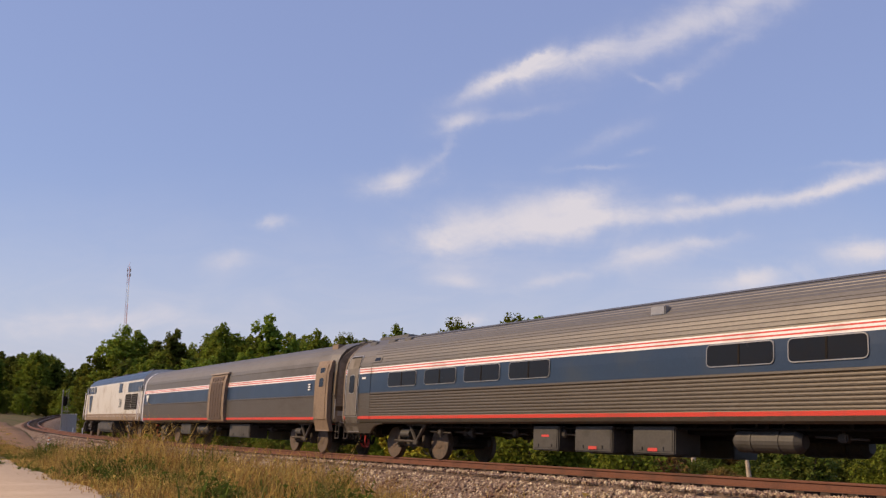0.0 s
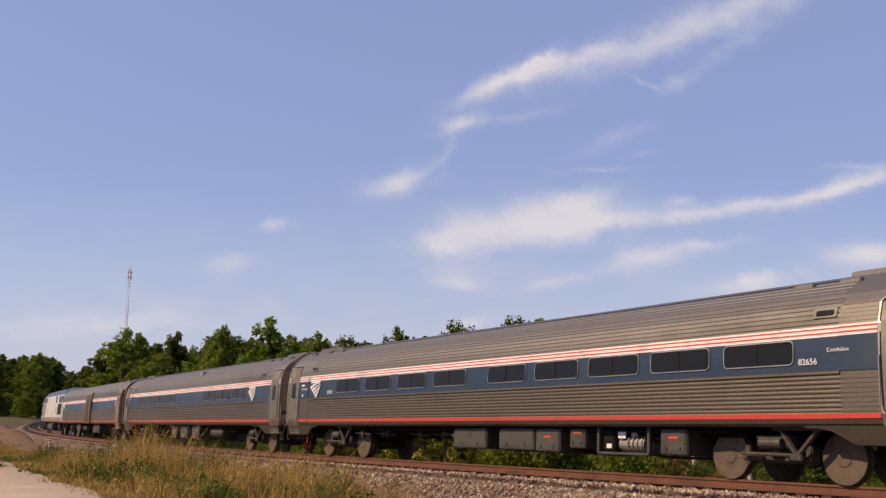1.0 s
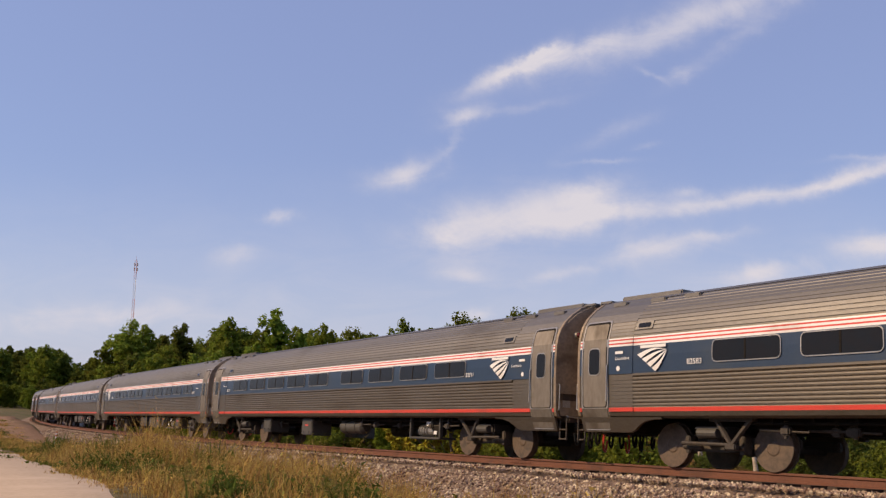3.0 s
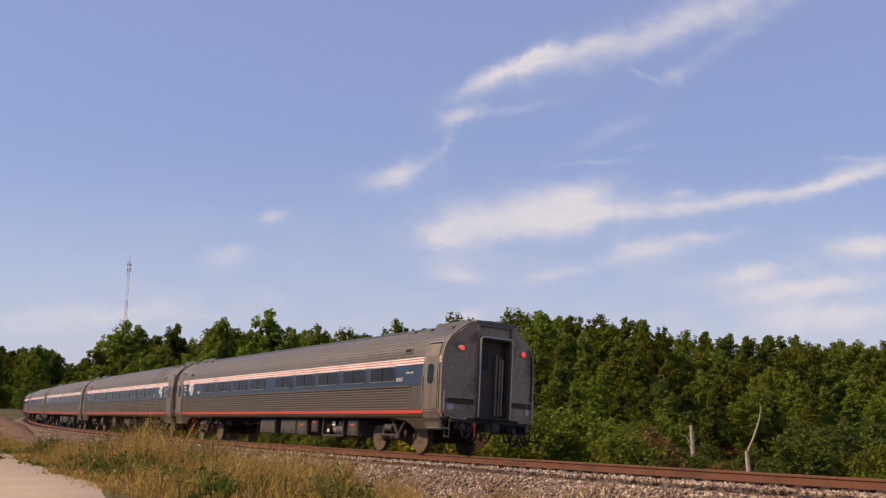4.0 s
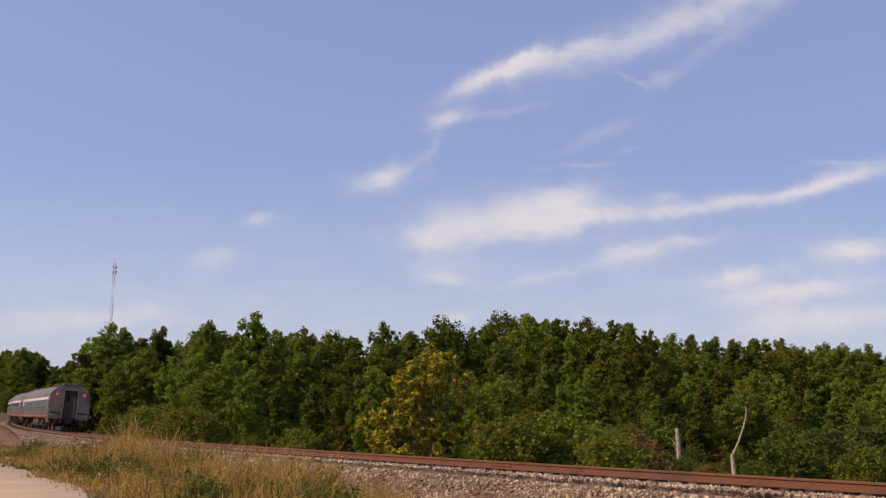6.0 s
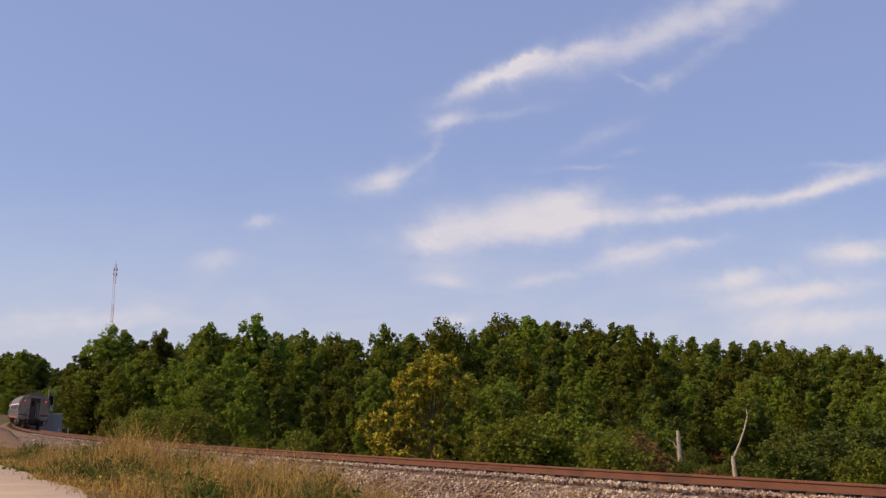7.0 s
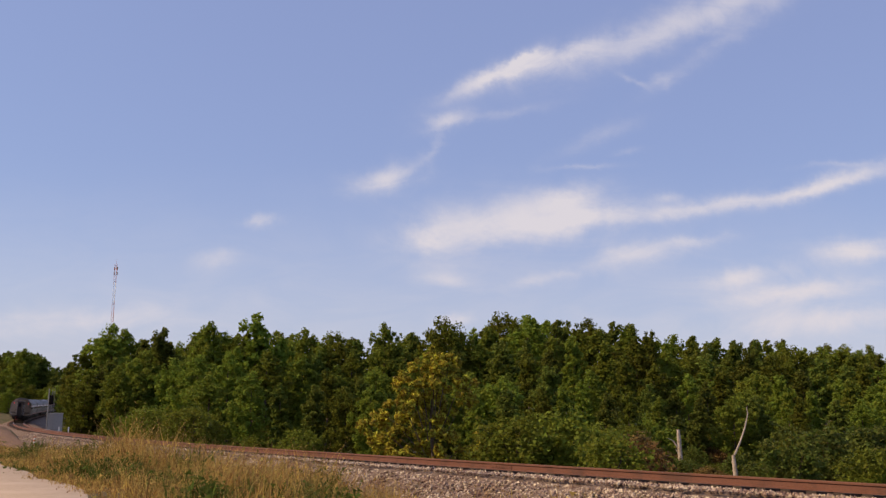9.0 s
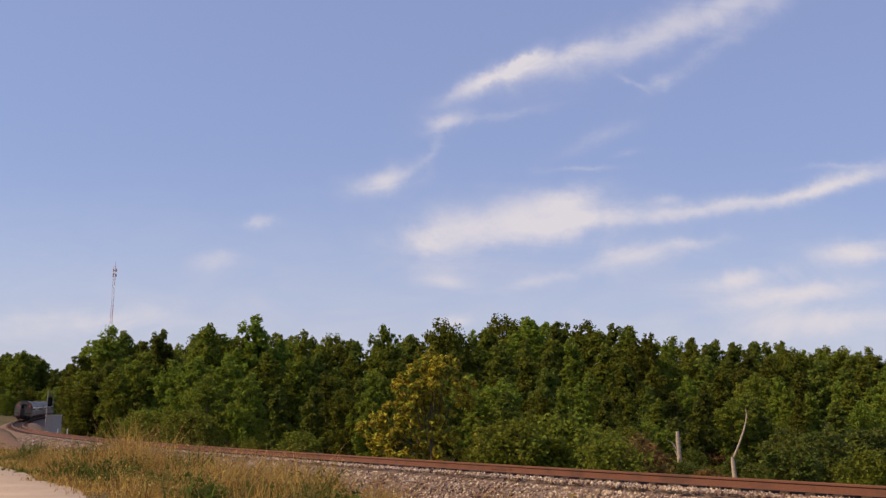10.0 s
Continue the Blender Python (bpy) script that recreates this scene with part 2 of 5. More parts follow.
M = {
    "steel": surface("fluted_stainless_steel", [(0.172, 0.148, 0.121), (0.144, 0.122, 0.098), (0.10, 0.08, 0.06)], 0.50, 0.8, 30, 0.6, 0.05, stretch=(0.3, 1, 1)),
    "door_steel": surface("brushed_door_steel", [(0.225, 0.196, 0.165), (0.185, 0.16, 0.132), (0.115, 0.094, 0.073)], 0.62, 0.7, 9, 1.8, 0.05, stretch=(1, 1, 0.4)),
    "roof": surface("weathered_roof_steel", [(0.185, 0.172, 0.16), (0.158, 0.146, 0.135), (0.11, 0.098, 0.087)], 0.55, 0.7, 25, 0.5, 0.05, stretch=(0.4, 1, 1)),
    "end_steel": surface("stained_end_steel", [(0.31, 0.235, 0.16), (0.24, 0.182, 0.124), (0.13, 0.095, 0.062)], 0.5, 0.45, 12, 1.2, 0.08),
    "blue": surface("blue_band_paint", [(0.015, 0.031, 0.064), (0.019, 0.038, 0.074), (0.028, 0.042, 0.064)], 0.35, 0, 30, 0.8, 0.03),
    "red": surface("red_stripe_paint", [(0.62, 0.06, 0.04), (0.55, 0.055, 0.04), (0.42, 0.06, 0.04)], 0.4, 0, 30, 1.0, 0.03),
    "white": surface("white_paint", [(0.80, 0.78, 0.76), (0.74, 0.72, 0.70), (0.60, 0.56, 0.52)], 0.4, 0, 30, 1.0, 0.03),
    "glass": surface("tinted_glass", [(0.010, 0.011, 0.013), (0.012, 0.011, 0.011)], 0.22, 0, 3, 1, 0),
    "gasket": surface("dull_aluminium_frame", [(0.42, 0.39, 0.35), (0.34, 0.31, 0.28)], 0.35, 0.7, 30, 2, 0.02),
    # also colours the sheet that stands in for shade round the side doors
    "black": surface("dark_underframe_and_gap_shade", [(0.012, 0.011, 0.010), (0.018, 0.015, 0.013), (0.028, 0.022, 0.017)], 0.8, 0, 15, 2, 0.2),
    "grime": surface("grimy_truck_steel", [(0.060, 0.047, 0.036), (0.042, 0.033, 0.026), (0.09, 0.066, 0.046)], 0.75, 0.1, 18, 3, 0.25),
    "box": surface("grey_equipment_box", [(0.070, 0.062, 0.052), (0.056, 0.05, 0.043), (0.04, 0.034, 0.027)], 0.6, 0.1, 20, 2, 0.1),
    "wheel": surface("brown_wheel_steel", [(0.135, 0.092, 0.062), (0.10, 0.070, 0.048), (0.065, 0.049, 0.037)], 0.65, 0.15, 14, 3, 0.15),
    "lens": surface("unlit_red_lens", [(0.16, 0.03, 0.025)], 0.25, 0, 3, 1, 0),
    "lamp_red": surface("red_marker_lens", [(0.9, 0.03, 0.03)], 0.25, 0, 3, 1, 0, glow=1.6),
    "rubber": surface("black_rubber", [(0.02, 0.019, 0.018), (0.03, 0.027, 0.024)], 0.85, 0, 20, 2, 0.2),
    "interior": surface("dark_vestibule", [(0.075, 0.05, 0.033), (0.055, 0.038, 0.026)], 0.7, 0, 8, 2, 0.1),
    "silver": surface("grey_loco_paint", [(0.62, 0.59, 0.54), (0.56, 0.53, 0.48), (0.42, 0.36, 0.29)], 0.42, 0.1, 25, 0.7, 0.04),
    "tan": surface("tan_dusty_paint", [(0.25, 0.175, 0.112), (0.205, 0.145, 0.095), (0.15, 0.105, 0.07)], 0.6, 0.1, 15, 1.5, 0.08),
    "brown_door": surface("brown_door_paint", [(0.09, 0.055, 0.034), (0.07, 0.043, 0.027), (0.05, 0.033, 0.023)], 0.65, 0.1, 15, 1.5, 0.08),
    "rust": surface("rusty_rail_steel", [(0.165, 0.062, 0.031), (0.128, 0.048, 0.026), (0.09, 0.038, 0.023)], 0.75, 0.1, 30, 1.5, 0.2),
    "worn": surface("polished_rail_head", [(0.20, 0.15, 0.12), (0.16, 0.11, 0.09)], 0.4, 0.6, 30, 2, 0.05),
    "tie": surface("creosoted_timber", [(0.06, 0.045, 0.034), (0.08, 0.06, 0.045), (0.10, 0.08, 0.065)], 0.85, 0, 20, 2, 0.4, 0.3),
    "ballast": surface("crushed_stone", [(0.25, 0.185, 0.14), (0.13, 0.09, 0.068), (0.17, 0.115, 0.08)], 0.9, 0, 16, 0.6, 0.9, depth=0.06),
    "oily": surface("rust_stained_ballast", [(0.14, 0.07, 0.042), (0.10, 0.052, 0.034), (0.075, 0.045, 0.032)], 0.9, 0, 16, 0.6, 0.8, depth=0.05),
    "stone": surface("ballast_stones", [(0.47, 0.36, 0.27), (0.25, 0.175, 0.125), (0.21, 0.125, 0.08)], 0.85, 0, 4, 0.6, 0.2, 0, 1.2),
    "soil": surface("weedy_soil", [(0.15, 0.115, 0.06), (0.10, 0.085, 0.04), (0.075, 0.085, 0.03)], 0.95, 0, 3.0, 0.12, 0.6, depth=0.1),
    "dirt": surface("pale_dirt_road", [(0.52, 0.40, 0.285), (0.45, 0.345, 0.24), (0.56, 0.44, 0.32)], 0.95, 0, 9.0, 0.35, 0.4, depth=0.03),
    "bare": surface("bare_brown_dirt", [(0.27, 0.17, 0.105), (0.21, 0.13, 0.08), (0.16, 0.11, 0.065)], 0.95, 0, 4.0, 0.25, 0.5, depth=0.08),
    "straw": leafy("dry_grass", [(0.54, 0.34, 0.105), (0.40, 0.265, 0.08), (0.17, 0.17, 0.038)], 0.2, 0.9, blotch=0.75),
    "weed": leafy("green_weed_leaves", [(0.085, 0.115, 0.02), (0.12, 0.135, 0.028), (0.19, 0.15, 0.04)], 0.2, 0.7, blotch=0.6),
    "bark": surface("grey_bark", [(0.13, 0.10, 0.075), (0.09, 0.07, 0.05)], 0.9, 0, 12, 1.5, 0.5),
    "dead": surface("bleached_dead_wood", [(0.50, 0.42, 0.34), (0.40, 0.33, 0.26), (0.24, 0.18, 0.13)], 0.85, 0, 14, 2, 0.4),
    "leaf": leafy("green_leaves", [(0.180, 0.205, 0.026), (0.132, 0.164, 0.021), (0.225, 0.22, 0.032)], 0.75, 0.6, 0.42),
    "pine": leafy("dark_pine_foliage", [(0.145, 0.168, 0.028), (0.110, 0.136, 0.022), (0.18, 0.18, 0.032)], 0.7, 0.6, 0.4),
    "gold": leafy("yellow_green_leaves", [(0.48, 0.37, 0.045), (0.32, 0.28, 0.038), (0.16, 0.165, 0.024)], 0.1, 1.2, 0.4, blotch=0.8),
    "brush": leafy("brown_brush_leaves", [(0.20, 0.115, 0.042), (0.15, 0.11, 0.035), (0.11, 0.11, 0.03)], 0.4, 0.7),
    "hut": surface("grey_painted_sheet", [(0.46, 0.43, 0.39), (0.41, 0.385, 0.35)], 0.6, 0.1, 10, 1, 0.05),
    "orange": surface("faded_orange_band", [(0.62, 0.22, 0.10), (0.50, 0.18, 0.09)], 0.6, 0, 15, 2, 0.05),
    "mast_red": surface("mast_red_paint", [(0.58, 0.22, 0.17), (0.50, 0.19, 0.15)], 0.6, 0, 2, 0.2, 0.02),
}

next(x for x in M["glass"].node_tree.nodes if x.type == "BSDF_PRINCIPLED").inputs["Specular IOR Level"].default_value = 0.2


# ---- mesh helpers ----
def part(name, bm, material, parent=None, label="", smooth=False):
    me = bpy.data.meshes.new(name)
    bm.normal_update()
    bm.to_mesh(me)
    bm.free()
    for x in (material if isinstance(material, (list, tuple)) else [material]):
        me.materials.append(M[x])
    if smooth:
        for f in me.polygons:
            f.use_smooth = True
    ob = new(name, me)
    if parent is not None:
        ob.parent = parent
    if label:
        ob["label"] = label
    return ob


def raw(name, verts, faces, material, parent=None, mats=None, smooth=False):
    me = bpy.data.meshes.new(name)
    me.from_pydata(verts, [], faces)
    for x in (material if isinstance(material, (list, tuple)) else [material]):
        me.materials.append(M[x])
    if mats is not None:
        me.polygons.foreach_set("material_index", mats)
    if smooth:
        me.polygons.foreach_set("use_smooth", [True] * len(faces))
    me.update()
    ob = new(name, me)
    if parent is not None:
        ob.parent = parent
    return ob


def box(bm, x0, x1, y0, y1, z0, z1, bevel=0.0):
    r = bmesh.ops.create_cube(bm, size=1, matrix=Matrix.LocRotScale(((x0 + x1) / 2, (y0 + y1) / 2, (z0 + z1) / 2), None, (abs(x1 - x0), abs(y1 - y0), abs(z1 - z0))))
    if bevel:
        vs = set(r["verts"])
        bmesh.ops.bevel(bm, geom=[e for e in bm.edges if e.verts[0] in vs and e.verts[1] in vs], offset=bevel, segments=2, affect="EDGES")
    return bm


def rod(bm, a, b, r0, r1=None, seg=8):
    a, b = Vector(a), Vector(b)
    d = b - a
    m = Matrix.Translation((a + b) / 2) @ d.to_track_quat("Z", "Y").to_matrix().to_4x4()
    bmesh.ops.create_cone(bm, cap_ends=True, segments=seg, radius1=r0, radius2=r0 if r1 is None else r1, depth=d.length, matrix=m)
    return bm


def B(*args, **kw):
    return box(bmesh.new(), *args, **kw)


def empty(name, m=None):
    ob = new(name)
    if m is not None:
        ob.matrix_basis = m
    return ob


# ---- the line of the track ----
TH0, K1, K2, D0 = 0.99895, 0.001428, -3.0e-6, 30.0
GRADE, SAG, CANT = -0.02208, 9.4e-5, 0.0583
S0, SPEED, CAR = 30.70, 30.80, 26.01
_S = np.arange(-400.0, 900.01, 0.5)
_SC = np.clip(_S, -80, 420)
_TH = TH0 + K1 * _SC + K2 * _SC ** 2 / 2
_i0 = int(np.argmin(abs(_S)))
_X = np.concatenate([[0], np.cumsum(-0.25 * (np.cos(_TH[1:]) + np.cos(_TH[:-1])))])
_Y = np.concatenate([[0], np.cumsum(0.25 * (np.sin(_TH[1:]) + np.sin(_TH[:-1])))])
_X, _Y = _X - _X[_i0], _Y - _Y[_i0] + D0


def rail_height(s):
    c = np.clip(s, -60, 330)
    return GRADE * c + SAG * c * c / 2


def track(s):
    """Centre of the track at rail height, and its heading."""
    x, y, th = (float(np.interp(s, _S, a)) for a in (_X, _Y, _TH))
    return Vector((x, y, float(rail_height(s)))), th


def beside(s, side, h):
    """A point beside the track (towards the road is positive) above its rails, leaning with the track."""
    p, th = track(s)
    a, b = side * math.cos(CANT) - h * math.sin(CANT), h * math.cos(CANT) + side * math.sin(CANT)
    return Vector((p.x - math.sin(th) * a, p.y - math.cos(th) * a, p.z + b))


def beside_many(s, side, h, lean=True):
    """The same for arrays, leaning with the track or level."""
    th, zt = np.interp(s, _S, _TH), rail_height(s)
    a, b = (side * math.cos(CANT) - h * math.sin(CANT), h * math.cos(CANT) + side * math.sin(CANT)) if lean else (side, h)
    return np.stack([np.interp(s, _S, _X) - np.sin(th) * a, np.interp(s, _S, _Y) - np.cos(th) * a, zt + b], -1)


def level(s, side, h):
    p, th = track(s)
    return Vector((p.x - math.sin(th) * side, p.y - math.cos(th) * side, p.z + h))


def along(x, y):
    """Distance along and beside the track of places on the ground (arrays)."""
    x, y = np.atleast_1d(x).astype(float), np.atleast_1d(y).astype(float)
    s, w = np.empty_like(x), np.empty_like(x)
    step = 8
    sx, sy = _X[::step], _Y[::step]
    for i in range(0, len(x), 2000):
        d = (x[i:i + 2000, None] - sx) ** 2 + (y[i:i + 2000, None] - sy) ** 2
        j = d.argmin(1)
        th = _TH[::step][j]
        dx, dy = x[i:i + 2000] - sx[j], y[i:i + 2000] - sy[j]
        s[i:i + 2000] = _S[::step][j] - np.cos(th) * dx + np.sin(th) * dy
        w[i:i + 2000] = -np.sin(th) * dx - np.cos(th) * dy
    return s, w


SHAPE_W = [-600, -60, -16, -6, -4.2, 4.4, 5.2, 7.0, 9.5, 11.5, 40, 600]
SHAPE_Z = [-3.4, -2.9, -2.3, -1.35, -1.3, -1.35, -1.15, -0.75, -0.35, -0.25, -0.25, -0.6]


def ground_z(x, y):
    s, sw = along(x, y)
    z = np.interp(sw, SHAPE_W, SHAPE_Z)
    z = z + rail_height(s) * np.exp(-(np.maximum(abs(sw) - 22, 0) / 70) ** 2)
    x, y = np.atleast_1d(x), np.atleast_1d(y)
    bank = np.clip((s - 48) / 26, 0, 1) * np.clip((150 - s) / 20, 0, 1) * np.clip((sw - 2.5) / 0.8, 0, 1) * np.clip((16 - sw) / 4, 0, 1)
    z = z + bank * np.maximum(0, 0.28 - np.interp(sw, SHAPE_W, SHAPE_Z))
    hill = 9.0 * np.exp(-(((x - 45) / 90) ** 2 + ((y - 260) / 75) ** 2))
    bumps = 0.10 * np.sin(x * 0.9 + 1) * np.sin(y * 0.7) * (abs(sw) > 5.5) * (abs(sw - 14) > 3.5)
    return z + np.where(sw < -20, hill, 0) + bumps

def road_edge(s):
    """Distance of the dirt road's edge from the track."""
    return np.interp(s, [-20, -10, 5, 25, 45], [12.5, 12.4, 10.7, 10.4, 11.75])


# ---- ground, road, track bed ----
def build_ground():
    rings = [0.0] + list(np.geomspace(2.0, 4500, 110))
    angles = np.radians(np.concatenate([np.arange(-40, 40, 0.8), np.arange(40, 320, 5.0)]))
    n = len(angles)
    xs = np.concatenate([[0.0], np.outer(rings[1:], np.sin(angles)).ravel()])
    ys = np.concatenate([[0.0], np.outer(rings[1:], np.cos(angles)).ravel()])
    zs = ground_z(xs, ys)
    verts = list(zip(xs.tolist(), ys.tolist(), zs.tolist()))
    faces = [(0, 1 + (j + 1) % n, 1 + j) for j in range(n)]
    for i in range(len(rings) - 2):
        a, b = 1 + i * n, 1 + (i + 1) * n
        faces += [(a + j, a + (j + 1) % n, b + (j + 1) % n, b + j) for j in range(n)]
    g = raw("ground", verts, faces, "soil", smooth=True)
    tagged(g, "weedy brown soil beside and beyond the railway", "ground", kind="structure")


def ribbon(name, stations, across, place, material, lift=None, smooth=True):
    verts, faces, n = [], [], len(across)
    for s in stations:
        for k, (side, h) in enumerate(across):
            verts.append(place(s, side, h) if lift is None else lift(s, side, h))
    for i in range(len(stations) - 1):
        for k in range(n - 1):
            a = i * n + k
            faces.append((a, a + 1, a + n + 1, a + n))
    return raw(name, verts, faces, material, smooth=smooth)


def build_road():
    def lift(s, side, h):
        edge = 0.22 * math.sin(s * 0.31) + 0.12 * math.sin(s * 0.83 + 2) + float(road_edge(s)) - 11.5 if side < 12.0 else 0
        p = level(s, side + edge, 0)
        return (p.x, p.y, float(ground_z(p.x, p.y)[0]) + h)
    road = ribbon("road", np.arange(-70, 200, 1.0), [(11.3, -0.05), (11.5, 0.03), (13, 0.05), (14.2, 0.02), (15.5, 0.06), (17, 0.02), (18.4, 0.03), (18.8, -0.06)], None, "dirt", lift)
    tagged(road, "pale dusty dirt road along the railway", "road", kind="structure")


def build_bank():
    rs = random.Random(9)
    def lift(s, side, h):
        p = level(s, side + (0.5 * math.sin(s * 0.4) if side > 10 else 0), 0)
        return (p.x, p.y, float(ground_z(p.x, p.y)[0]) + h + (rs.uniform(-0.03, 0.05) if h > 0 else 0))
    b = ribbon("bank", np.arange(52, 150, 1.2), [(2.3, -0.4), (2.7, 0.02), (3.6, 0.04), (5, 0.04), (6.5, 0.05), (8, 0.04), (9.5, 0.05), (11, 0.03), (12, -0.1)], None, "bare", lift)
    tagged(b, "bare brown dirt bank level with the rails", "dirt bank", kind="structure")


def build_bed():
    rnd = random.Random(4)
    prof = [(-4.6, -1.45), (-3.6, -0.95), (-2.5, -0.42), (-1.6, -0.26), (-0.6, -0.26), (0.6, -0.26), (1.6, -0.27), (2.1, -0.32), (2.6, -0.48), (3.1, -0.70), (3.6, -0.90), (4.2, -1.12), (4.8, -1.38), (5.3, -1.6)]
    def lift(s, side, h):
        q = beside(s, side, h) if abs(side) < 2 else level(s, side, h)
        return (q.x, q.y, q.z + rnd.uniform(-0.03, 0.03))
    bed = ribbon("track_bed", np.concatenate([np.arange(-60, 80, 0.6), np.arange(80, 420, 3.0)]), prof, None, ["ballast", "oily"], lift)
    n = len(prof) - 1
    bed.data.polygons.foreach_set("material_index", [1 if 3 <= i % n <= 5 else 0 for i in range(len(bed.data.polygons))])
    tagged(bed, "sloping bank of grey and tan crushed stone ballast", "track bed", kind="structure")


def build_stones():
    """Loose ballast on the road side, one joined layer."""
    rs = np.random.RandomState(7)
    n = 45000
    base = np.array([(1, 0, 0), (-1, 0, 0), (0, 1, 0), (0, -1, 0), (0, 0, 1), (0, 0, -1)], float)
    tri = np.array([(0, 2, 4), (2, 1, 4), (1, 3, 4), (3, 0, 4), (2, 0, 5), (1, 2, 5), (3, 1, 5), (0, 3, 5)])
    s, side = -20 + 90 * rs.rand(n) ** 1.7, rs.uniform(1.35, 4.9, n)
    h = np.interp(side, [1.3, 1.6, 2.1, 2.6, 3.1, 3.6, 4.2, 4.8], [-0.27, -0.27, -0.32, -0.48, -0.70, -0.90, -1.12, -1.38])
    p = np.where((side < 2)[:, None], beside_many(s, side, h), beside_many(s, side, h, False)) + (0, 0, 0.012)
    q = base[None] * rs.uniform(0.55, 1.2, (n, 6, 3)) * rs.uniform(0.022, 0.058, (n, 1, 1))
    a = rs.uniform(0, 6.28, n)
    c, d = np.cos(a)[:, None], np.sin(a)[:, None]
    x, y, z = q[..., 0] * c - q[..., 1] * d, q[..., 0] * d + q[..., 1] * c, q[..., 2]
    v = np.stack([x, y + 0.4 * z, z - 0.4 * y], -1) + p[:, None]
    f = tri[None] + (np.arange(n) * 6)[:, None, None]
    tagged(raw("ballast_stones", v.reshape(-1, 3).tolist(), f.reshape(-1, 3).tolist(), "stone"), "loose crushed stones lying on the ballast bank", "ballast", kind="stuff")


def build_rails():
    head = [(-0.037, -0.012), (-0.034, 0.0), (0.034, 0.0), (0.037, -0.012), (0.036, -0.042), (0.010, -0.055), (0.009, -0.150), (0.076, -0.172), (0.076, -0.185),
            (-0.076, -0.185), (-0.076, -0.172), (-0.009, -0.150), (-0.010, -0.055), (-0.036, -0.042), (-0.037, -0.012)]
    for side in (0.755, -0.755):
        st = np.concatenate([np.arange(-60, 60, 1.5), np.arange(60, 420, 3.0)])
        verts, faces, mats, n = [], [], [], len(head)
        for s in st:
            verts += [beside(s, side - y, z) for y, z in head]
        for i in range(len(st) - 1):
            for k in range(n - 1):
                a = i * n + k
                faces.append((a, a + 1, a + n + 1, a + n))
                mats.append(1 if k == 1 else 0)
        r = raw("rail", verts, faces, ["rust", "worn"], mats=mats)
        tagged(r, "rust-brown steel rail on timber ties", "rail", group="rails of the track")
        me = None
        for k in range(8):   # joint plates with bolts
            bm = bmesh.new()
            s = -16.0 + 11.9 * k + (0 if side > 0 else 5.5)
            box(bm, -0.45, 0.45, -0.024, 0.024, -0.145, -0.06, 0.006)
            for b in (-0.36, -0.22, -0.08, 0.08, 0.22, 0.36):
                box(bm, b - 0.018, b + 0.018, -0.033, 0.033, -0.12, -0.085)
            p, th = track(s)
            j = part("joint_bar", bm, "rust", r)
            j.matrix_basis = Matrix.Translation(beside(s, side, 0)) @ pose(0, 0, 0, 0, 0, math.degrees(math.pi - th)) @ pose(0, 0, 0, math.degrees(CANT))


def build_ties():
    bm = bmesh.new()
    box(bm, -0.11, 0.11, -1.3, 1.3, -0.36, -0.186, 0.012)
    tie = part("tie", bm, "tie")
    me = tie.data
    bpy.data.objects.remove(tie)
    root = empty("tie_row")
    tagged(root, "dark creosoted timber ties under the rails", "railway ties", kind="structure")
    verts, faces = [], []
    for k in range(700):
        s = -30 + 0.54 * k
        p, th = track(s)
        m = Matrix.Translation(beside(s, 0, 0)) @ pose(0, 0, 0, 0, 0, math.degrees(math.pi - th)) @ pose(0, 0, 0, math.degrees(CANT))
        if k < 150:
            t = new("tie", me)
            t.parent, t.matrix_basis = root, m
        else:
            o = len(verts)
            verts += [m @ v.co for v in me.vertices]
            faces += [tuple(i + o for i in f.vertices) for f in me.polygons]
    rest = raw("far_ties", verts, faces, "tie", root)
    rest["kind"] = "stuff"


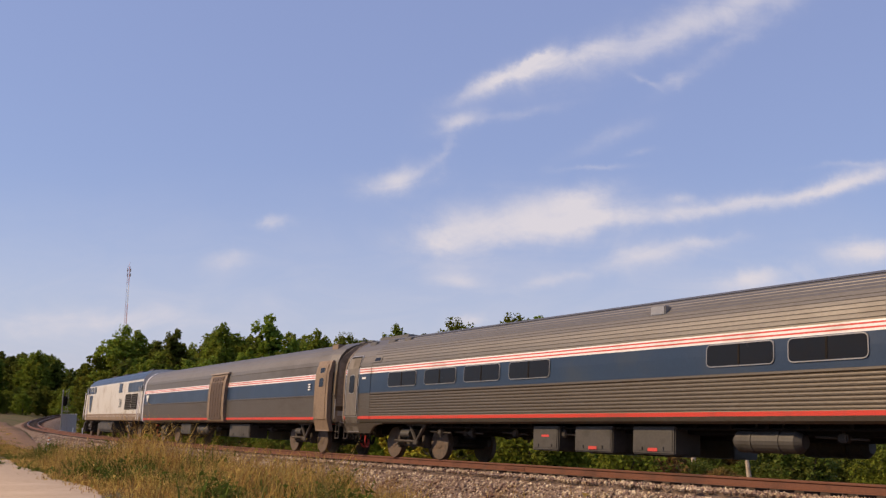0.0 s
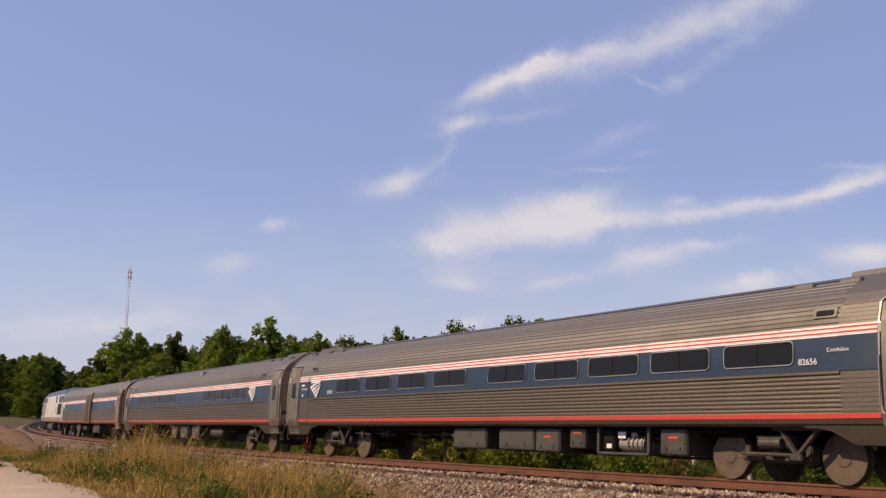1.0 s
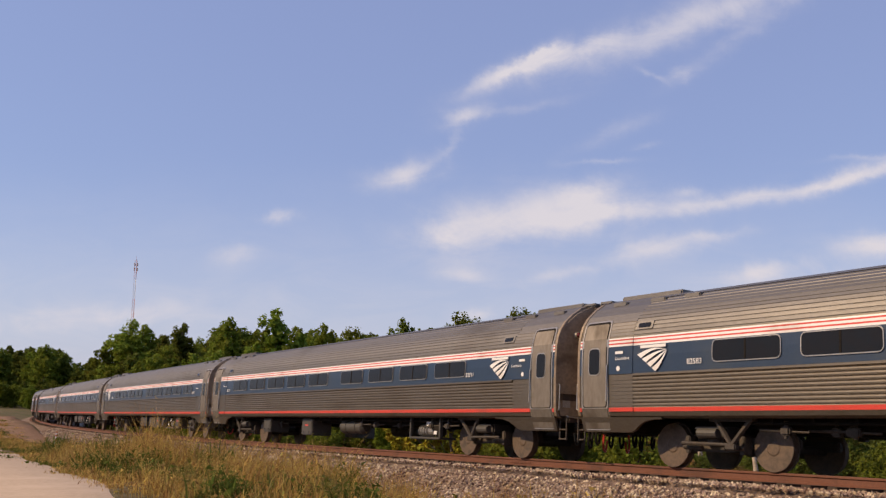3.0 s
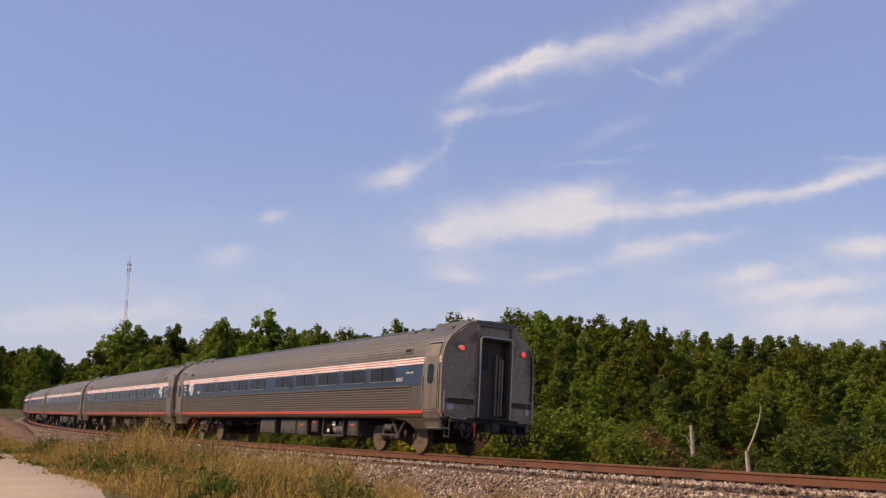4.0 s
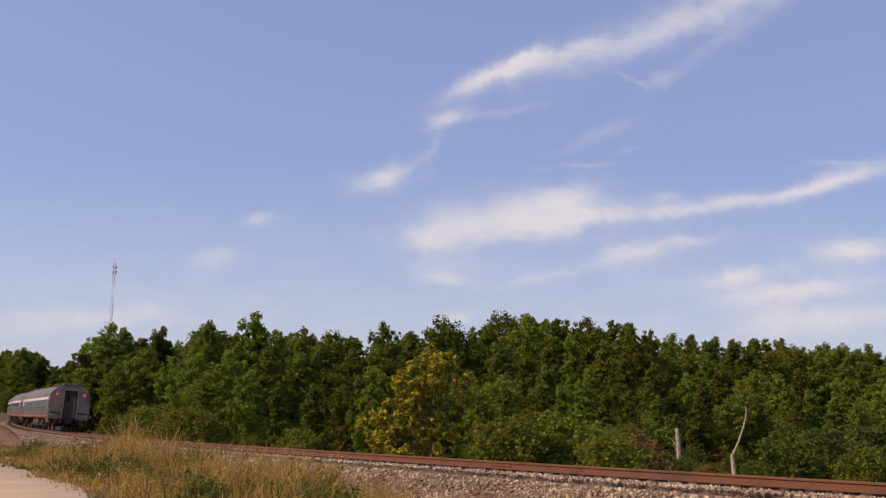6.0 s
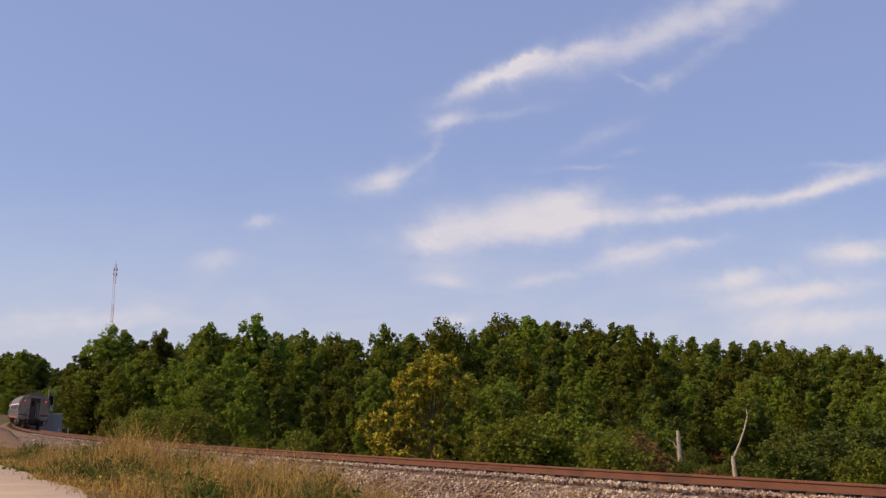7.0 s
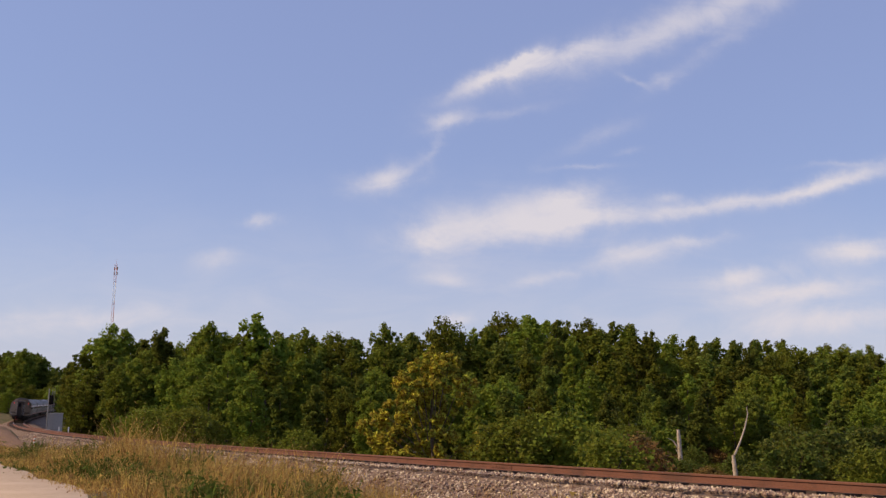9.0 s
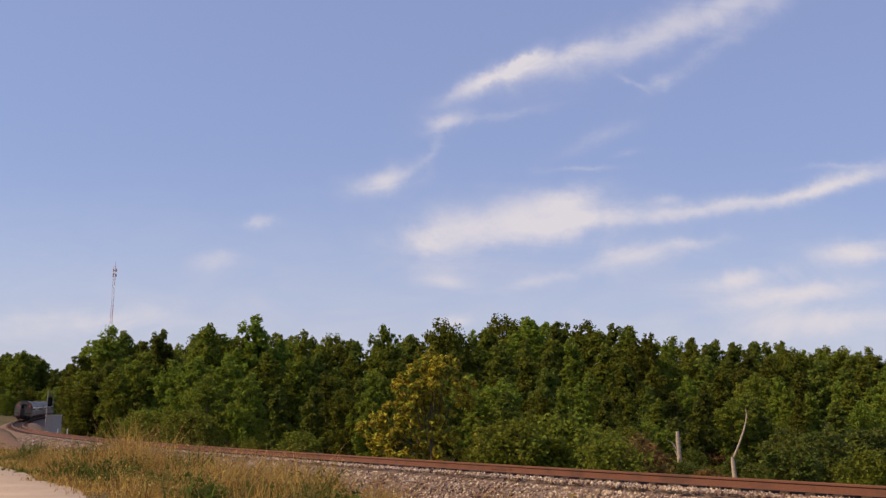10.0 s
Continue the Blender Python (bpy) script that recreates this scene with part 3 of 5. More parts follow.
# ---- grass and weeds on the strip between road and ballast ----
def build_grass():
    rs = np.random.RandomState(11)
    for name, mat, tufts, n, label in (("dry_grass", "straw", 3000, 150000, "tall dry yellow-brown grass in uneven tufts"), ("green_weeds", "weed", 420, 34000, "leafy green and olive weeds among dry grass")):
        ts, tw = -19 + 112 * rs.rand(tufts) ** 1.6, rs.uniform(4.7, 11.7, tufts)
        keep = rs.rand(tufts) < np.interp(ts, [-19, -15, -10, -5], [0.2, 0.45, 0.85, 1]) * np.interp(tw, [4.7, 6.5], [0.25, 1])
        ts, tw = ts[keep], tw[keep]
        patch = 0.80 + 0.42 * np.sin(ts * 0.55 + 1.0) * np.sin(tw * 0.9 + ts * 0.2)
        tall = rs.gamma(6, 0.10, len(ts)).clip(0.18, 0.95) * patch * np.interp(tw, [4.7, 6, 8], [0.6, 1.0, 1.0]) * np.interp(road_edge(ts) - tw, [-0.2, 0.3, 1.2, 2.6], [0.03, 0.22, 0.62, 1.0])
        tall *= np.interp(ts, [-15, -9, -3, 4, 14, 30, 60], [0.68, 1.0, 1.8, 1.9, 1.25, 0.5, 0.32]) * (0.85 if mat == "weed" else 1.0)
        root = beside_many(ts, tw, np.zeros(len(ts)), False)
        root[:, 2] = ground_z(root[:, 0], root[:, 1])
        k = rs.randint(0, len(ts), n)
        a, r = rs.uniform(0, 6.283, n), rs.rayleigh(0.20, n)
        b0 = root[k] + np.stack([np.cos(a) * r, np.sin(a) * r, np.full(n, -0.05)], -1)
        hh = tall[k] * rs.uniform(0.4, 1.1, n)
        la, lean = rs.uniform(0, 6.283, n), rs.uniform(0.05, 0.75, n) * hh
        tip = np.stack([np.cos(la) * lean, np.sin(la) * lean, hh], -1)
        fa, wd = rs.uniform(0, 6.283, n), (rs.uniform(0.004, 0.010, n) if mat == "straw" else rs.uniform(0.008, 0.02, n))
        side = np.stack([np.cos(fa) * wd, np.sin(fa) * wd, np.zeros(n)], -1)
        mid = b0 + tip * np.array([0.3, 0.3, 0.6])
        blades = np.stack([b0 - side, b0 + side, mid + side * 0.8, mid - side * 0.8, b0 + tip], 1).reshape(-1, 3)
        o = np.arange(n) * 5
        faces = np.stack([o, o + 1, o + 2, o + 3], -1).tolist() + np.stack([o + 3, o + 2, o + 4], -1).tolist()
        m = n if mat == "straw" else n * 3        # seed heads, small leaves
        pick = rs.randint(0, n, m)
        f = rs.uniform(0.45, 1.0, m)[:, None]
        c = b0[pick] + tip[pick] * np.concatenate([f ** 1.6, f ** 1.6, f], 1)
        q = rs.uniform(0.012, 0.034, (m, 1)) * (1.0 if mat == "straw" else 1.7)
        leaves = np.stack([c, c + rs.normal(size=(m, 3)) * q, c + rs.normal(size=(m, 3)) * q], 1).reshape(-1, 3)
        e = len(blades) + np.arange(m) * 3
        faces += np.stack([e, e + 1, e + 2], -1).tolist()
        tagged(raw(name, np.concatenate([blades, leaves]).tolist(), faces, mat), label, "grass", kind="stuff")


# ---- passenger cars ----
SIDE_CURVE_Z = [0.98, 1.03, 1.12, 1.22, 2.05, 2.30, 2.70, 2.92, 3.10, 3.30, 3.50, 3.66, 3.77, 3.83, 3.85]
SIDE_CURVE_Y = [1.42, 1.51, 1.54, 1.55, 1.58, 1.58, 1.565, 1.525, 1.455, 1.315, 1.10, 0.85, 0.57, 0.26, 0.0]


def side_y(z):
    return float(np.interp(z, SIDE_CURVE_Z, SIDE_CURVE_Y))


def shell_profile(fluted):
    """(y, z, material) from the sill over the roof's middle; materials: 0 steel, 1 red, 2 blue, 3 white, 4 roof."""
    rows = [(1.42, 0.98, 0), (1.51, 1.03, 0), (1.54, 1.12, 1 if fluted else 0), (1.55, 1.205, 0)]
    if fluted:
        for k in range(8):
            z = 1.225 + 0.080 * k
            y = side_y(z)
            rows += [(y - 0.012, z, 0), (y + 0.004, z + 0.010, 0), (y + 0.007, z + 0.036, 0), (y + 0.004, z + 0.062, 0), (y - 0.012, z + 0.072, 0)]
        rows += [(1.575, 1.875, 0), (1.60, 1.885, 0), (1.60, 1.925, 0), (1.58, 1.935, 2)]
        for z, m in ((2.30, 2), (2.45, 2), (2.535, 3), (2.58, 1), (2.612, 3), (2.660, 1), (2.692, 3), (2.725, 0), (2.75, 4)):
            rows.append((side_y(z), z, m))
        prev = 2.765
        for k in range(11):
            a = prev + (0.092 if k < 4 else 0.078)
            y0, y1 = side_y(prev), side_y(a)
            d = Vector((y1 - y0, a - prev))
            nrm = Vector((d.y, -d.x)).normalized()
            for f, out_by in ((0.04, -0.008), (0.14, 0.004), (0.86, 0.004), (0.96, -0.008)):
                rows.append((y0 + d.x * f + nrm.x * out_by, prev + d.y * f + nrm.y * out_by, 4))
            prev = a
    else:
        for z, m in ((1.90, 0), (2.30, 0), (2.70, 0), (2.92, 0), (3.10, 4), (3.30, 4), (3.42, 4), (3.50, 4), (3.60, 4)):
            rows.append((side_y(z), z, m))
    rows += [(0.85, 3.672, 4), (0.57, 3.775, 4), (0.26, 3.835, 4), (0.0, 3.85, 4)]
    return rows


def loft(stations, rows, close_ends=True):
    """Skin through x stations [(x, inset)] with the half profile mirrored."""
    full = [(y, z, m) for y, z, m in rows] + [(-y, z, rows[max(len(rows) - 3 - i, 0)][2]) for i, (y, z, _) in enumerate(reversed(rows[:-1]))]
    n, verts, faces, mats = len(full), [], [], []
    for x, ins in stations:
        k = 1 - ins / 1.5
        verts += [(x, y * k, z - ins * 0.8 * max(0, (z - 3.0) / 0.85)) for y, z, _ in full]
    for i in range(len(stations) - 1):
        for j in range(n - 1):
            a = i * n + j
            faces.append((a, a + n, a + n + 1, a + 1))
            mats.append(full[j][2])
    if close_ends:
        faces.append(tuple(range(n)))
        faces.append(tuple(reversed(range((len(stations) - 1) * n, len(stations) * n))))
        mats += [0, 0]
    return verts, faces, mats


SHELL_MATS = ["steel", "red", "blue", "white", "roof"]


def plate(bm, x0, x1, z0, z1, side, out0, out1, bevel=0.0, dy=0.0):
    """A slab following the car's side between two heights, with rounded corners."""
    if bevel:
        r, ring = min(bevel, (x1 - x0) / 2.1, (z1 - z0) / 2.1), []
        for cx, cz, a0 in ((x1 - r, z1 - r, 0), (x0 + r, z1 - r, 90), (x0 + r, z0 + r, 180), (x1 - r, z0 + r, 270)):
            ring += [(cx + r * math.cos(radians(a0 + q)), cz + r * math.sin(radians(a0 + q))) for q in (0, 30, 60, 90)]
    else:
        ring = [(x1, z1), (x0, z1), (x0, z0), (x1, z0)]
    if z1 - z0 > 0.8:     # follow the bowed side
        cut = []
        for (xa, za), (xb, zb) in zip(ring, ring[1:] + ring[:1]):
            cut.append((xa, za))
            if abs(za - zb) > 0.5:
                cut += [(xa, za + (zb - za) * q / 6) for q in range(1, 6)]
        ring = cut
    lo = [bm.verts.new((x, side * (side_y(z) + out0 + dy), z)) for x, z in ring]
    hi = [bm.verts.new((x, side * (side_y(z) + out1 + dy), z)) for x, z in ring]
    n = len(ring)
    fs = [bm.faces.new((lo[i], lo[(i + 1) % n], hi[(i + 1) % n], hi[i])) for i in range(n)]
    for loop in (lo, hi):
        order = sorted(range(n), key=lambda i: -ring[i][1])
        if z1 - z0 > 0.8:      # strips between equal heights
            left = sorted([v for v in loop if v.co.x < (x0 + x1) / 2], key=lambda v: v.co.z)
            right = sorted([v for v in loop if v.co.x >= (x0 + x1) / 2], key=lambda v: v.co.z)
            for i in range(min(len(left), len(right)) - 1):
                fs.append(bm.faces.new((left[i], right[i], right[i + 1], left[i + 1])))
        else:
            fs.append(bm.faces.new(loop))
    bmesh.ops.recalc_face_normals(bm, faces=fs)
    return bm


def lettering(text, size, parent, m, name, colour="white"):
    cu = bpy.data.curves.new(name, "FONT")
    cu.body, cu.size, cu.extrude, cu.align_x = text, size, 0.002, "LEFT"
    tmp = new(name, cu)
    me = bpy.data.meshes.new_from_object(tmp.evaluated_get(bpy.context.evaluated_depsgraph_get()))
    bpy.data.objects.remove(tmp)
    me.materials.clear()
    me.materials.append(M[colour])
    ob = new(name, me)
    ob.parent, ob.matrix_basis = parent, m
    return ob


def on_side(u, z, side, lift=0.012, half=CAR / 2):
    """Pose for flat signs on the car's side, reading along the outside."""
    x = half - u
    return Matrix.Translation((x, side * (side_y(z) + lift), z)) @ pose(0, 0, 0, 0, 0, 180 if side > 0 else 0) @ pose(0, 0, 0, 90)


def truck_part(car, x, inside=1.295):
    bm = bmesh.new()
    for sd in (1, -1):
        y = sd * 0.60
        box(bm, x - 1.75, x + 1.75, y - 0.07, y + 0.07, 0.44, 0.64, 0.03)      # side frame behind the wheels
        box(bm, x - 0.40, x + 0.40, sd * 0.55, sd * 1.16, 0.60, 0.84, 0.04)    # bolster end
        rod(bm, (x, sd * 0.98, 0.46), (x, sd * 0.98, 0.66), 0.17, 0.15, 14)    # air spring
        box(bm, x - 0.62, x + 0.62, sd * 0.72, sd * 1.02, 0.34, 0.47, 0.03)
        for k in (-1, 1):
            rod(bm, (x + k * 0.78, sd * 1.05, 0.42), (x + k * 0.30, sd * 1.05, 0.42), 0.045)
            box(bm, x + k * 0.70 - 0.07, x + k * 0.70 + 0.07, sd * 0.80, sd * 1.05, 0.30, 0.66, 0.02)
    box(bm, x - 0.25, x + 0.25, -1.0, 1.0, 0.45, 0.75, 0.03)
    t = part("truck", bm, "grime", car, "grime-brown steel bogie frame")
    for sd in (1, -1):
        bm = bmesh.new()
        for top in (-0.50, 0.42):
            rod(bm, (x - 0.62 + top, sd * 1.24, 1.0), (x - 0.58, sd * 1.20, 0.47), 0.055, seg=6)
        box(bm, x - 0.72, x - 0.46, sd * 1.13, sd * 1.27, 0.38, 0.50, 0.02)
        box(bm, x - 1.2, x - 0.1, sd * 1.18, sd * 1.30, 0.93, 1.0)
        rod(bm, (x - 0.58, sd * 1.22, 0.48), (x + 0.72, sd * 1.18, 0.50), 0.035)
        part("anchor_bracket", bm, "grime", car)
        bm = bmesh.new()
        rod(bm, (x - 0.25, sd * 1.20, 0.70), (x + 0.25, sd * 1.20, 0.70), 0.10, 0.10, 12)
        box(bm, x - 0.35, x + 0.35, sd * 1.05, sd * 1.22, 0.78, 0.82, 0.01)
        part("damper", bm, "box", car)
    for k in (-1, 1):
        rest = bmesh.new()
        rod(rest, (x + k * inside, -0.72, 0.457), (x + k * inside, 0.72, 0.457), 0.085, seg=12)
        part("axle", rest, "grime", t)
        for sd in (1, -1):
            wb = bmesh.new()
            cx, y0 = x + k * inside, sd * 0.78
            rod(wb, (cx, y0 - 0.065, 0.457), (cx, y0 + 0.065, 0.457), 0.457, seg=32)
            rod(wb, (cx, y0 - sd * 0.09, 0.457), (cx, y0 - sd * 0.06, 0.457), 0.485, seg=32)
            ring = [(0.445, 0.068), (0.375, 0.070), (0.345, 0.045), (0.20, 0.052), (0.13, 0.085), (0.06, 0.088), (0.0, 0.088)]
            for (ra, ya), (rb, yb) in zip(ring, ring[1:]):
                rod(wb, (cx, y0 + sd * ya, 0.457), (cx, y0 + sd * (yb + 0.0005), 0.457), ra, rb + 0.001, 28)
            part("wheel", wb, "wheel", t)
    return t


def coach_windows(car, lefts, width=1.60):
    half = CAR / 2
    for u in lefts:
        for sd in (1, -1):
            x1, x0 = half - u, half - u - width
            wn = part("window", plate(bmesh.new(), x0 - 0.022, x1 + 0.022, 2.068, 2.522, sd, -0.02, 0.024, 0.11), "gasket", car)
            part("pane", plate(bmesh.new(), x0, x1, 2.09, 2.50, sd, -0.01, 0.030, 0.085), "glass", wn)
            mid = (x0 + x1) / 2
            part("mullion", plate(bmesh.new(), mid - 0.022, mid + 0.022, 2.09, 2.50, sd, 0.0, 0.036), "black", wn)


def arrow_mark(car, u, side):
    """Pale fan of four curved blades running to one point, with a plain bar for the name above."""
    bm = bmesh.new()
    tip, n = Vector((0.44, 0.17)), 8
    for k in range(4):
        edge = [Vector((-0.44, 0.10)).lerp(Vector((0.13, -0.30)), (k + q) / 4) for q in (0.06, 0.84)]
        rows = []
        for i in range(n + 1):
            t = 0.97 * i / n
            rows.append([a.lerp(tip, t) + Vector((0.0, 0.10 * math.sin(t * math.pi) * (1 - (k + 0.5) / 4) - 0.07 * math.sin(t * math.pi) * (k + 0.5) / 4)) for a in edge])
        vs = [[bm.verts.new((p.x, p.y, 0)) for p in r] for r in rows]
        for a, b in zip(vs, vs[1:]):
            bm.faces.new((a[0], a[1], b[1], b[0]))
    box(bm, -0.34, 0.40, 0.225, 0.285, -0.002, 0.002)
    ext = bmesh.ops.extrude_face_region(bm, geom=[f for f in bm.faces])
    for v in ext["geom"]:
        if isinstance(v, bmesh.types.BMVert):
            v.co.z += 0.003
    p = part("emblem", bm, "white", car, "white fan-shaped emblem")
    p.matrix_basis = on_side(u, 2.23, side, 0.03)
    return p


def compressor(car, u0, u1):
    """Open-framed compressor set with a pale label, hung from the sill on both sides."""
    for sd in (1, -1):
        x1, x0 = CAR / 2 - u0, CAR / 2 - u1
        bm = bmesh.new()
        for x in (x0, x1):
            box(bm, x - 0.04, x + 0.04, sd * 1.18, sd * 1.28, 0.40, 1.0, 0.01)
        box(bm, x0, x1, sd * 0.7, sd * 1.28, 0.38, 0.44, 0.01)
        c = part("compressor", bm, "box", car, "open-framed compressor set with pale label")
        bm = bmesh.new()
        m = (x0 + x1) / 2
        rod(bm, (m - 0.55, sd * 1.0, 0.62), (m + 0.25, sd * 1.0, 0.62), 0.17, 0.15, 14)
        rod(bm, (m - 0.15, sd * 1.0, 0.66), (m - 0.15, sd * 1.05, 0.90), 0.10, 0.08, 10)
        for q in range(4):
            rod(bm, (m - 0.5 + 0.14 * q, sd * 1.0, 0.62), (m - 0.47 + 0.14 * q, sd * 1.0, 0.62), 0.195, seg=14)
        bent(bm, [(m + 0.25, sd * 1.05, 0.62), (m + 0.5, sd * 1.1, 0.60), (m + 0.62, sd * 1.12, 0.75), (m + 0.62, sd * 1.12, 0.95)], 0.03)
        part("motor", bm, "gasket", c, "bare metal compressor motor")
        bm = bmesh.new()
        box(bm, m + 0.32, m + 0.72, sd * 0.95, sd * 1.2, 0.46, 0.92, 0.03)
        part("control_box", bm, "black", c)
        part("label_plate", B(m - 0.02, m + 0.22, *sorted((sd * 1.19, sd * 1.20)), 0.74, 0.90), "white", c)
        part("label_plate", B(m + 0.42, m + 0.58, *sorted((sd * 1.201, sd * 1.21)), 0.52, 0.62), "white", c)


def underfloor(car, boxes, tank=None):
    half = CAR / 2
    bm = bmesh.new()
    box(bm, -8.2, 8.2, -0.9, 0.9, 0.80, 1.02, 0.02)
    box(bm, -12.3, 12.3, -0.25, 0.25, 0.72, 1.0, 0.02)
    for x in np.arange(-7.8, 8, 0.9):
        box(bm, x - 0.04, x + 0.04, -1.25, 1.25, 0.90, 1.0)
    for y in (1.18, -1.18, 0.6):
        rod(bm, (-8, y, 0.90), (8, y, 0.90), 0.03)
    part("underframe", bm, "black", car)
    for u0, u1, z0, tag in boxes:
        for sd in (1, -1):
            b = bmesh.new()
            x1, x0 = half - u0, half - u1
            y0, y1 = (0.5, 1.28) if sd > 0 else (-1.28, -0.5)
            box(b, x0, x1, y0, y1, z0, 0.94, 0.025)
            box(b, x0 + 0.06, x1 - 0.06, sd * 1.28 - 0.01, sd * 1.28 + 0.012, z0 + 0.06, 0.88, 0.008)
            for f in (0.25, 0.75):
                rod(b, (x0 + (x1 - x0) * f, sd * 1.30, z0 + 0.09), (x0 + (x1 - x0) * f, sd * 1.30, z0 + 0.15), 0.02)
            e = part("equipment_box", b, "box", car)
            if tag:
                t = B((x0 + x1) / 2 - 0.14, (x0 + x1) / 2 + 0.14, sd * 1.288, sd * 1.299, z0 + (0.06 if tag == 2 else 0.32), z0 + (0.13 if tag == 2 else 0.37))
                part("warning_label", t, "red", e)
    if tank:
        for sd in (1, -1):
            b = bmesh.new()
            x1, x0 = half - tank[0], half - tank[1]
            rod(b, (x0 + 0.12, sd * 1.0, 0.68), (x1 - 0.12, sd * 1.0, 0.68), 0.22, seg=20)
            rod(b, (x0, sd * 1.0, 0.68), (x0 + 0.12, sd * 1.0, 0.68), 0.12, 0.22, seg=20)
            rod(b, (x1 - 0.12, sd * 1.0, 0.68), (x1, sd * 1.0, 0.68), 0.22, 0.12, seg=20)
            for f in (0.3, 0.7):
                x = x0 + (x1 - x0) * f
                rod(b, (x - 0.03, sd * 1.0, 0.68), (x + 0.03, sd * 1.0, 0.68), 0.235, seg=20)
                box(b, x - 0.02, x + 0.02, sd * 1.0 - 0.02, sd * 1.0 + 0.02, 0.88, 1.0)
            part("air_tank", b, "box", car)
    rnd = random.Random(5)
    for k in range(9):     # valves, pipes and brackets
        x = rnd.uniform(-7.5, 7.5)
        for sd in (1, -1):
            b = bmesh.new()
            y = sd * rnd.uniform(0.9, 1.2)
            rod(b, (x, y, 0.95), (x, y, rnd.uniform(0.55, 0.8)), 0.04)
            box(b, x - 0.12, x + 0.1, y - 0.08, y + 0.08, 0.68, 0.84, 0.03)
            rod(b, (x - 0.5, y, 0.74), (x + 0.6, y, 0.78), 0.022)
            part("brake_gear", b, "grime", car)


END_X, END_DEEP = 12.60, 0.26     # outer edge of the folded end wall, and how far its inner edge stands out


def end_x(y):
    return END_X + END_DEEP * (1.50 - abs(y)) / 0.88


def end_sheet(e, k, z0, z1, proud, inner=0.62, thick=0.05, outer=0.965):
    """A panel of the folded end wall between two heights, following the roof's curve."""
    bm = bmesh.new()
    zs = np.linspace(z0, z1, max(2, int((z1 - z0) / 0.1) + 1))
    front, back = [], []
    for z in zs:
        ys = (max(inner + 0.005, side_y(z) * outer), inner)
        front.append([bm.verts.new((e * (end_x(y) + proud), k * y, z)) for y in ys])
        back.append([bm.verts.new((e * (end_x(y) + proud - thick), k * y, z)) for y in ys])
    for rows in (front, back):
        for a, b in zip(rows, rows[1:]):
            bm.faces.new((a[0], a[1], b[1], b[0]))
    for i in (0, 1):
        for a, b, c, d in zip(front, front[1:], back, back[1:]):
            bm.faces.new((a[i], b[i], d[i], c[i]))
    for i in (0, -1):
        bm.faces.new((front[i][0], front[i][1], back[i][1], back[i][0]))
    bmesh.ops.recalc_face_normals(bm, faces=bm.faces)
    return bm


def arch(x0, x1, half, z0, z1, r, thick):
    """An upright door-shaped frame with rounded upper corners."""
    def ring(h, top, rr):
        pts = [(h, z0)] + [(h - rr + rr * math.cos(a), top - rr + rr * math.sin(a)) for a in np.linspace(0, math.pi / 2, 6)]
        return pts + [(-y, z) for y, z in reversed(pts)]
    a, b = ring(half, z1, r), ring(half - thick, z1 - thick, max(r - thick, 0.01))
    bm = bmesh.new()
    v = [[bm.verts.new((x, y, z)) for y, z in q] for x in (x0, x1) for q in (a, b)]
    for i in range(len(a) - 1):
        for p, q in ((0, 1), (2, 3), (0, 2), (1, 3)):
            bm.faces.new((v[p][i], v[p][i + 1], v[q][i + 1], v[q][i]))
    for i in (0, -1):
        bm.faces.new((v[0][i], v[1][i], v[3][i], v[2][i]))
    bmesh.ops.recalc_face_normals(bm, faces=bm.faces)
    return bm


def bent(bm, pts, r, seg=7):
    for a, b in zip(pts, pts[1:]):
        rod(bm, a, b, r, seg=seg)
    return bm


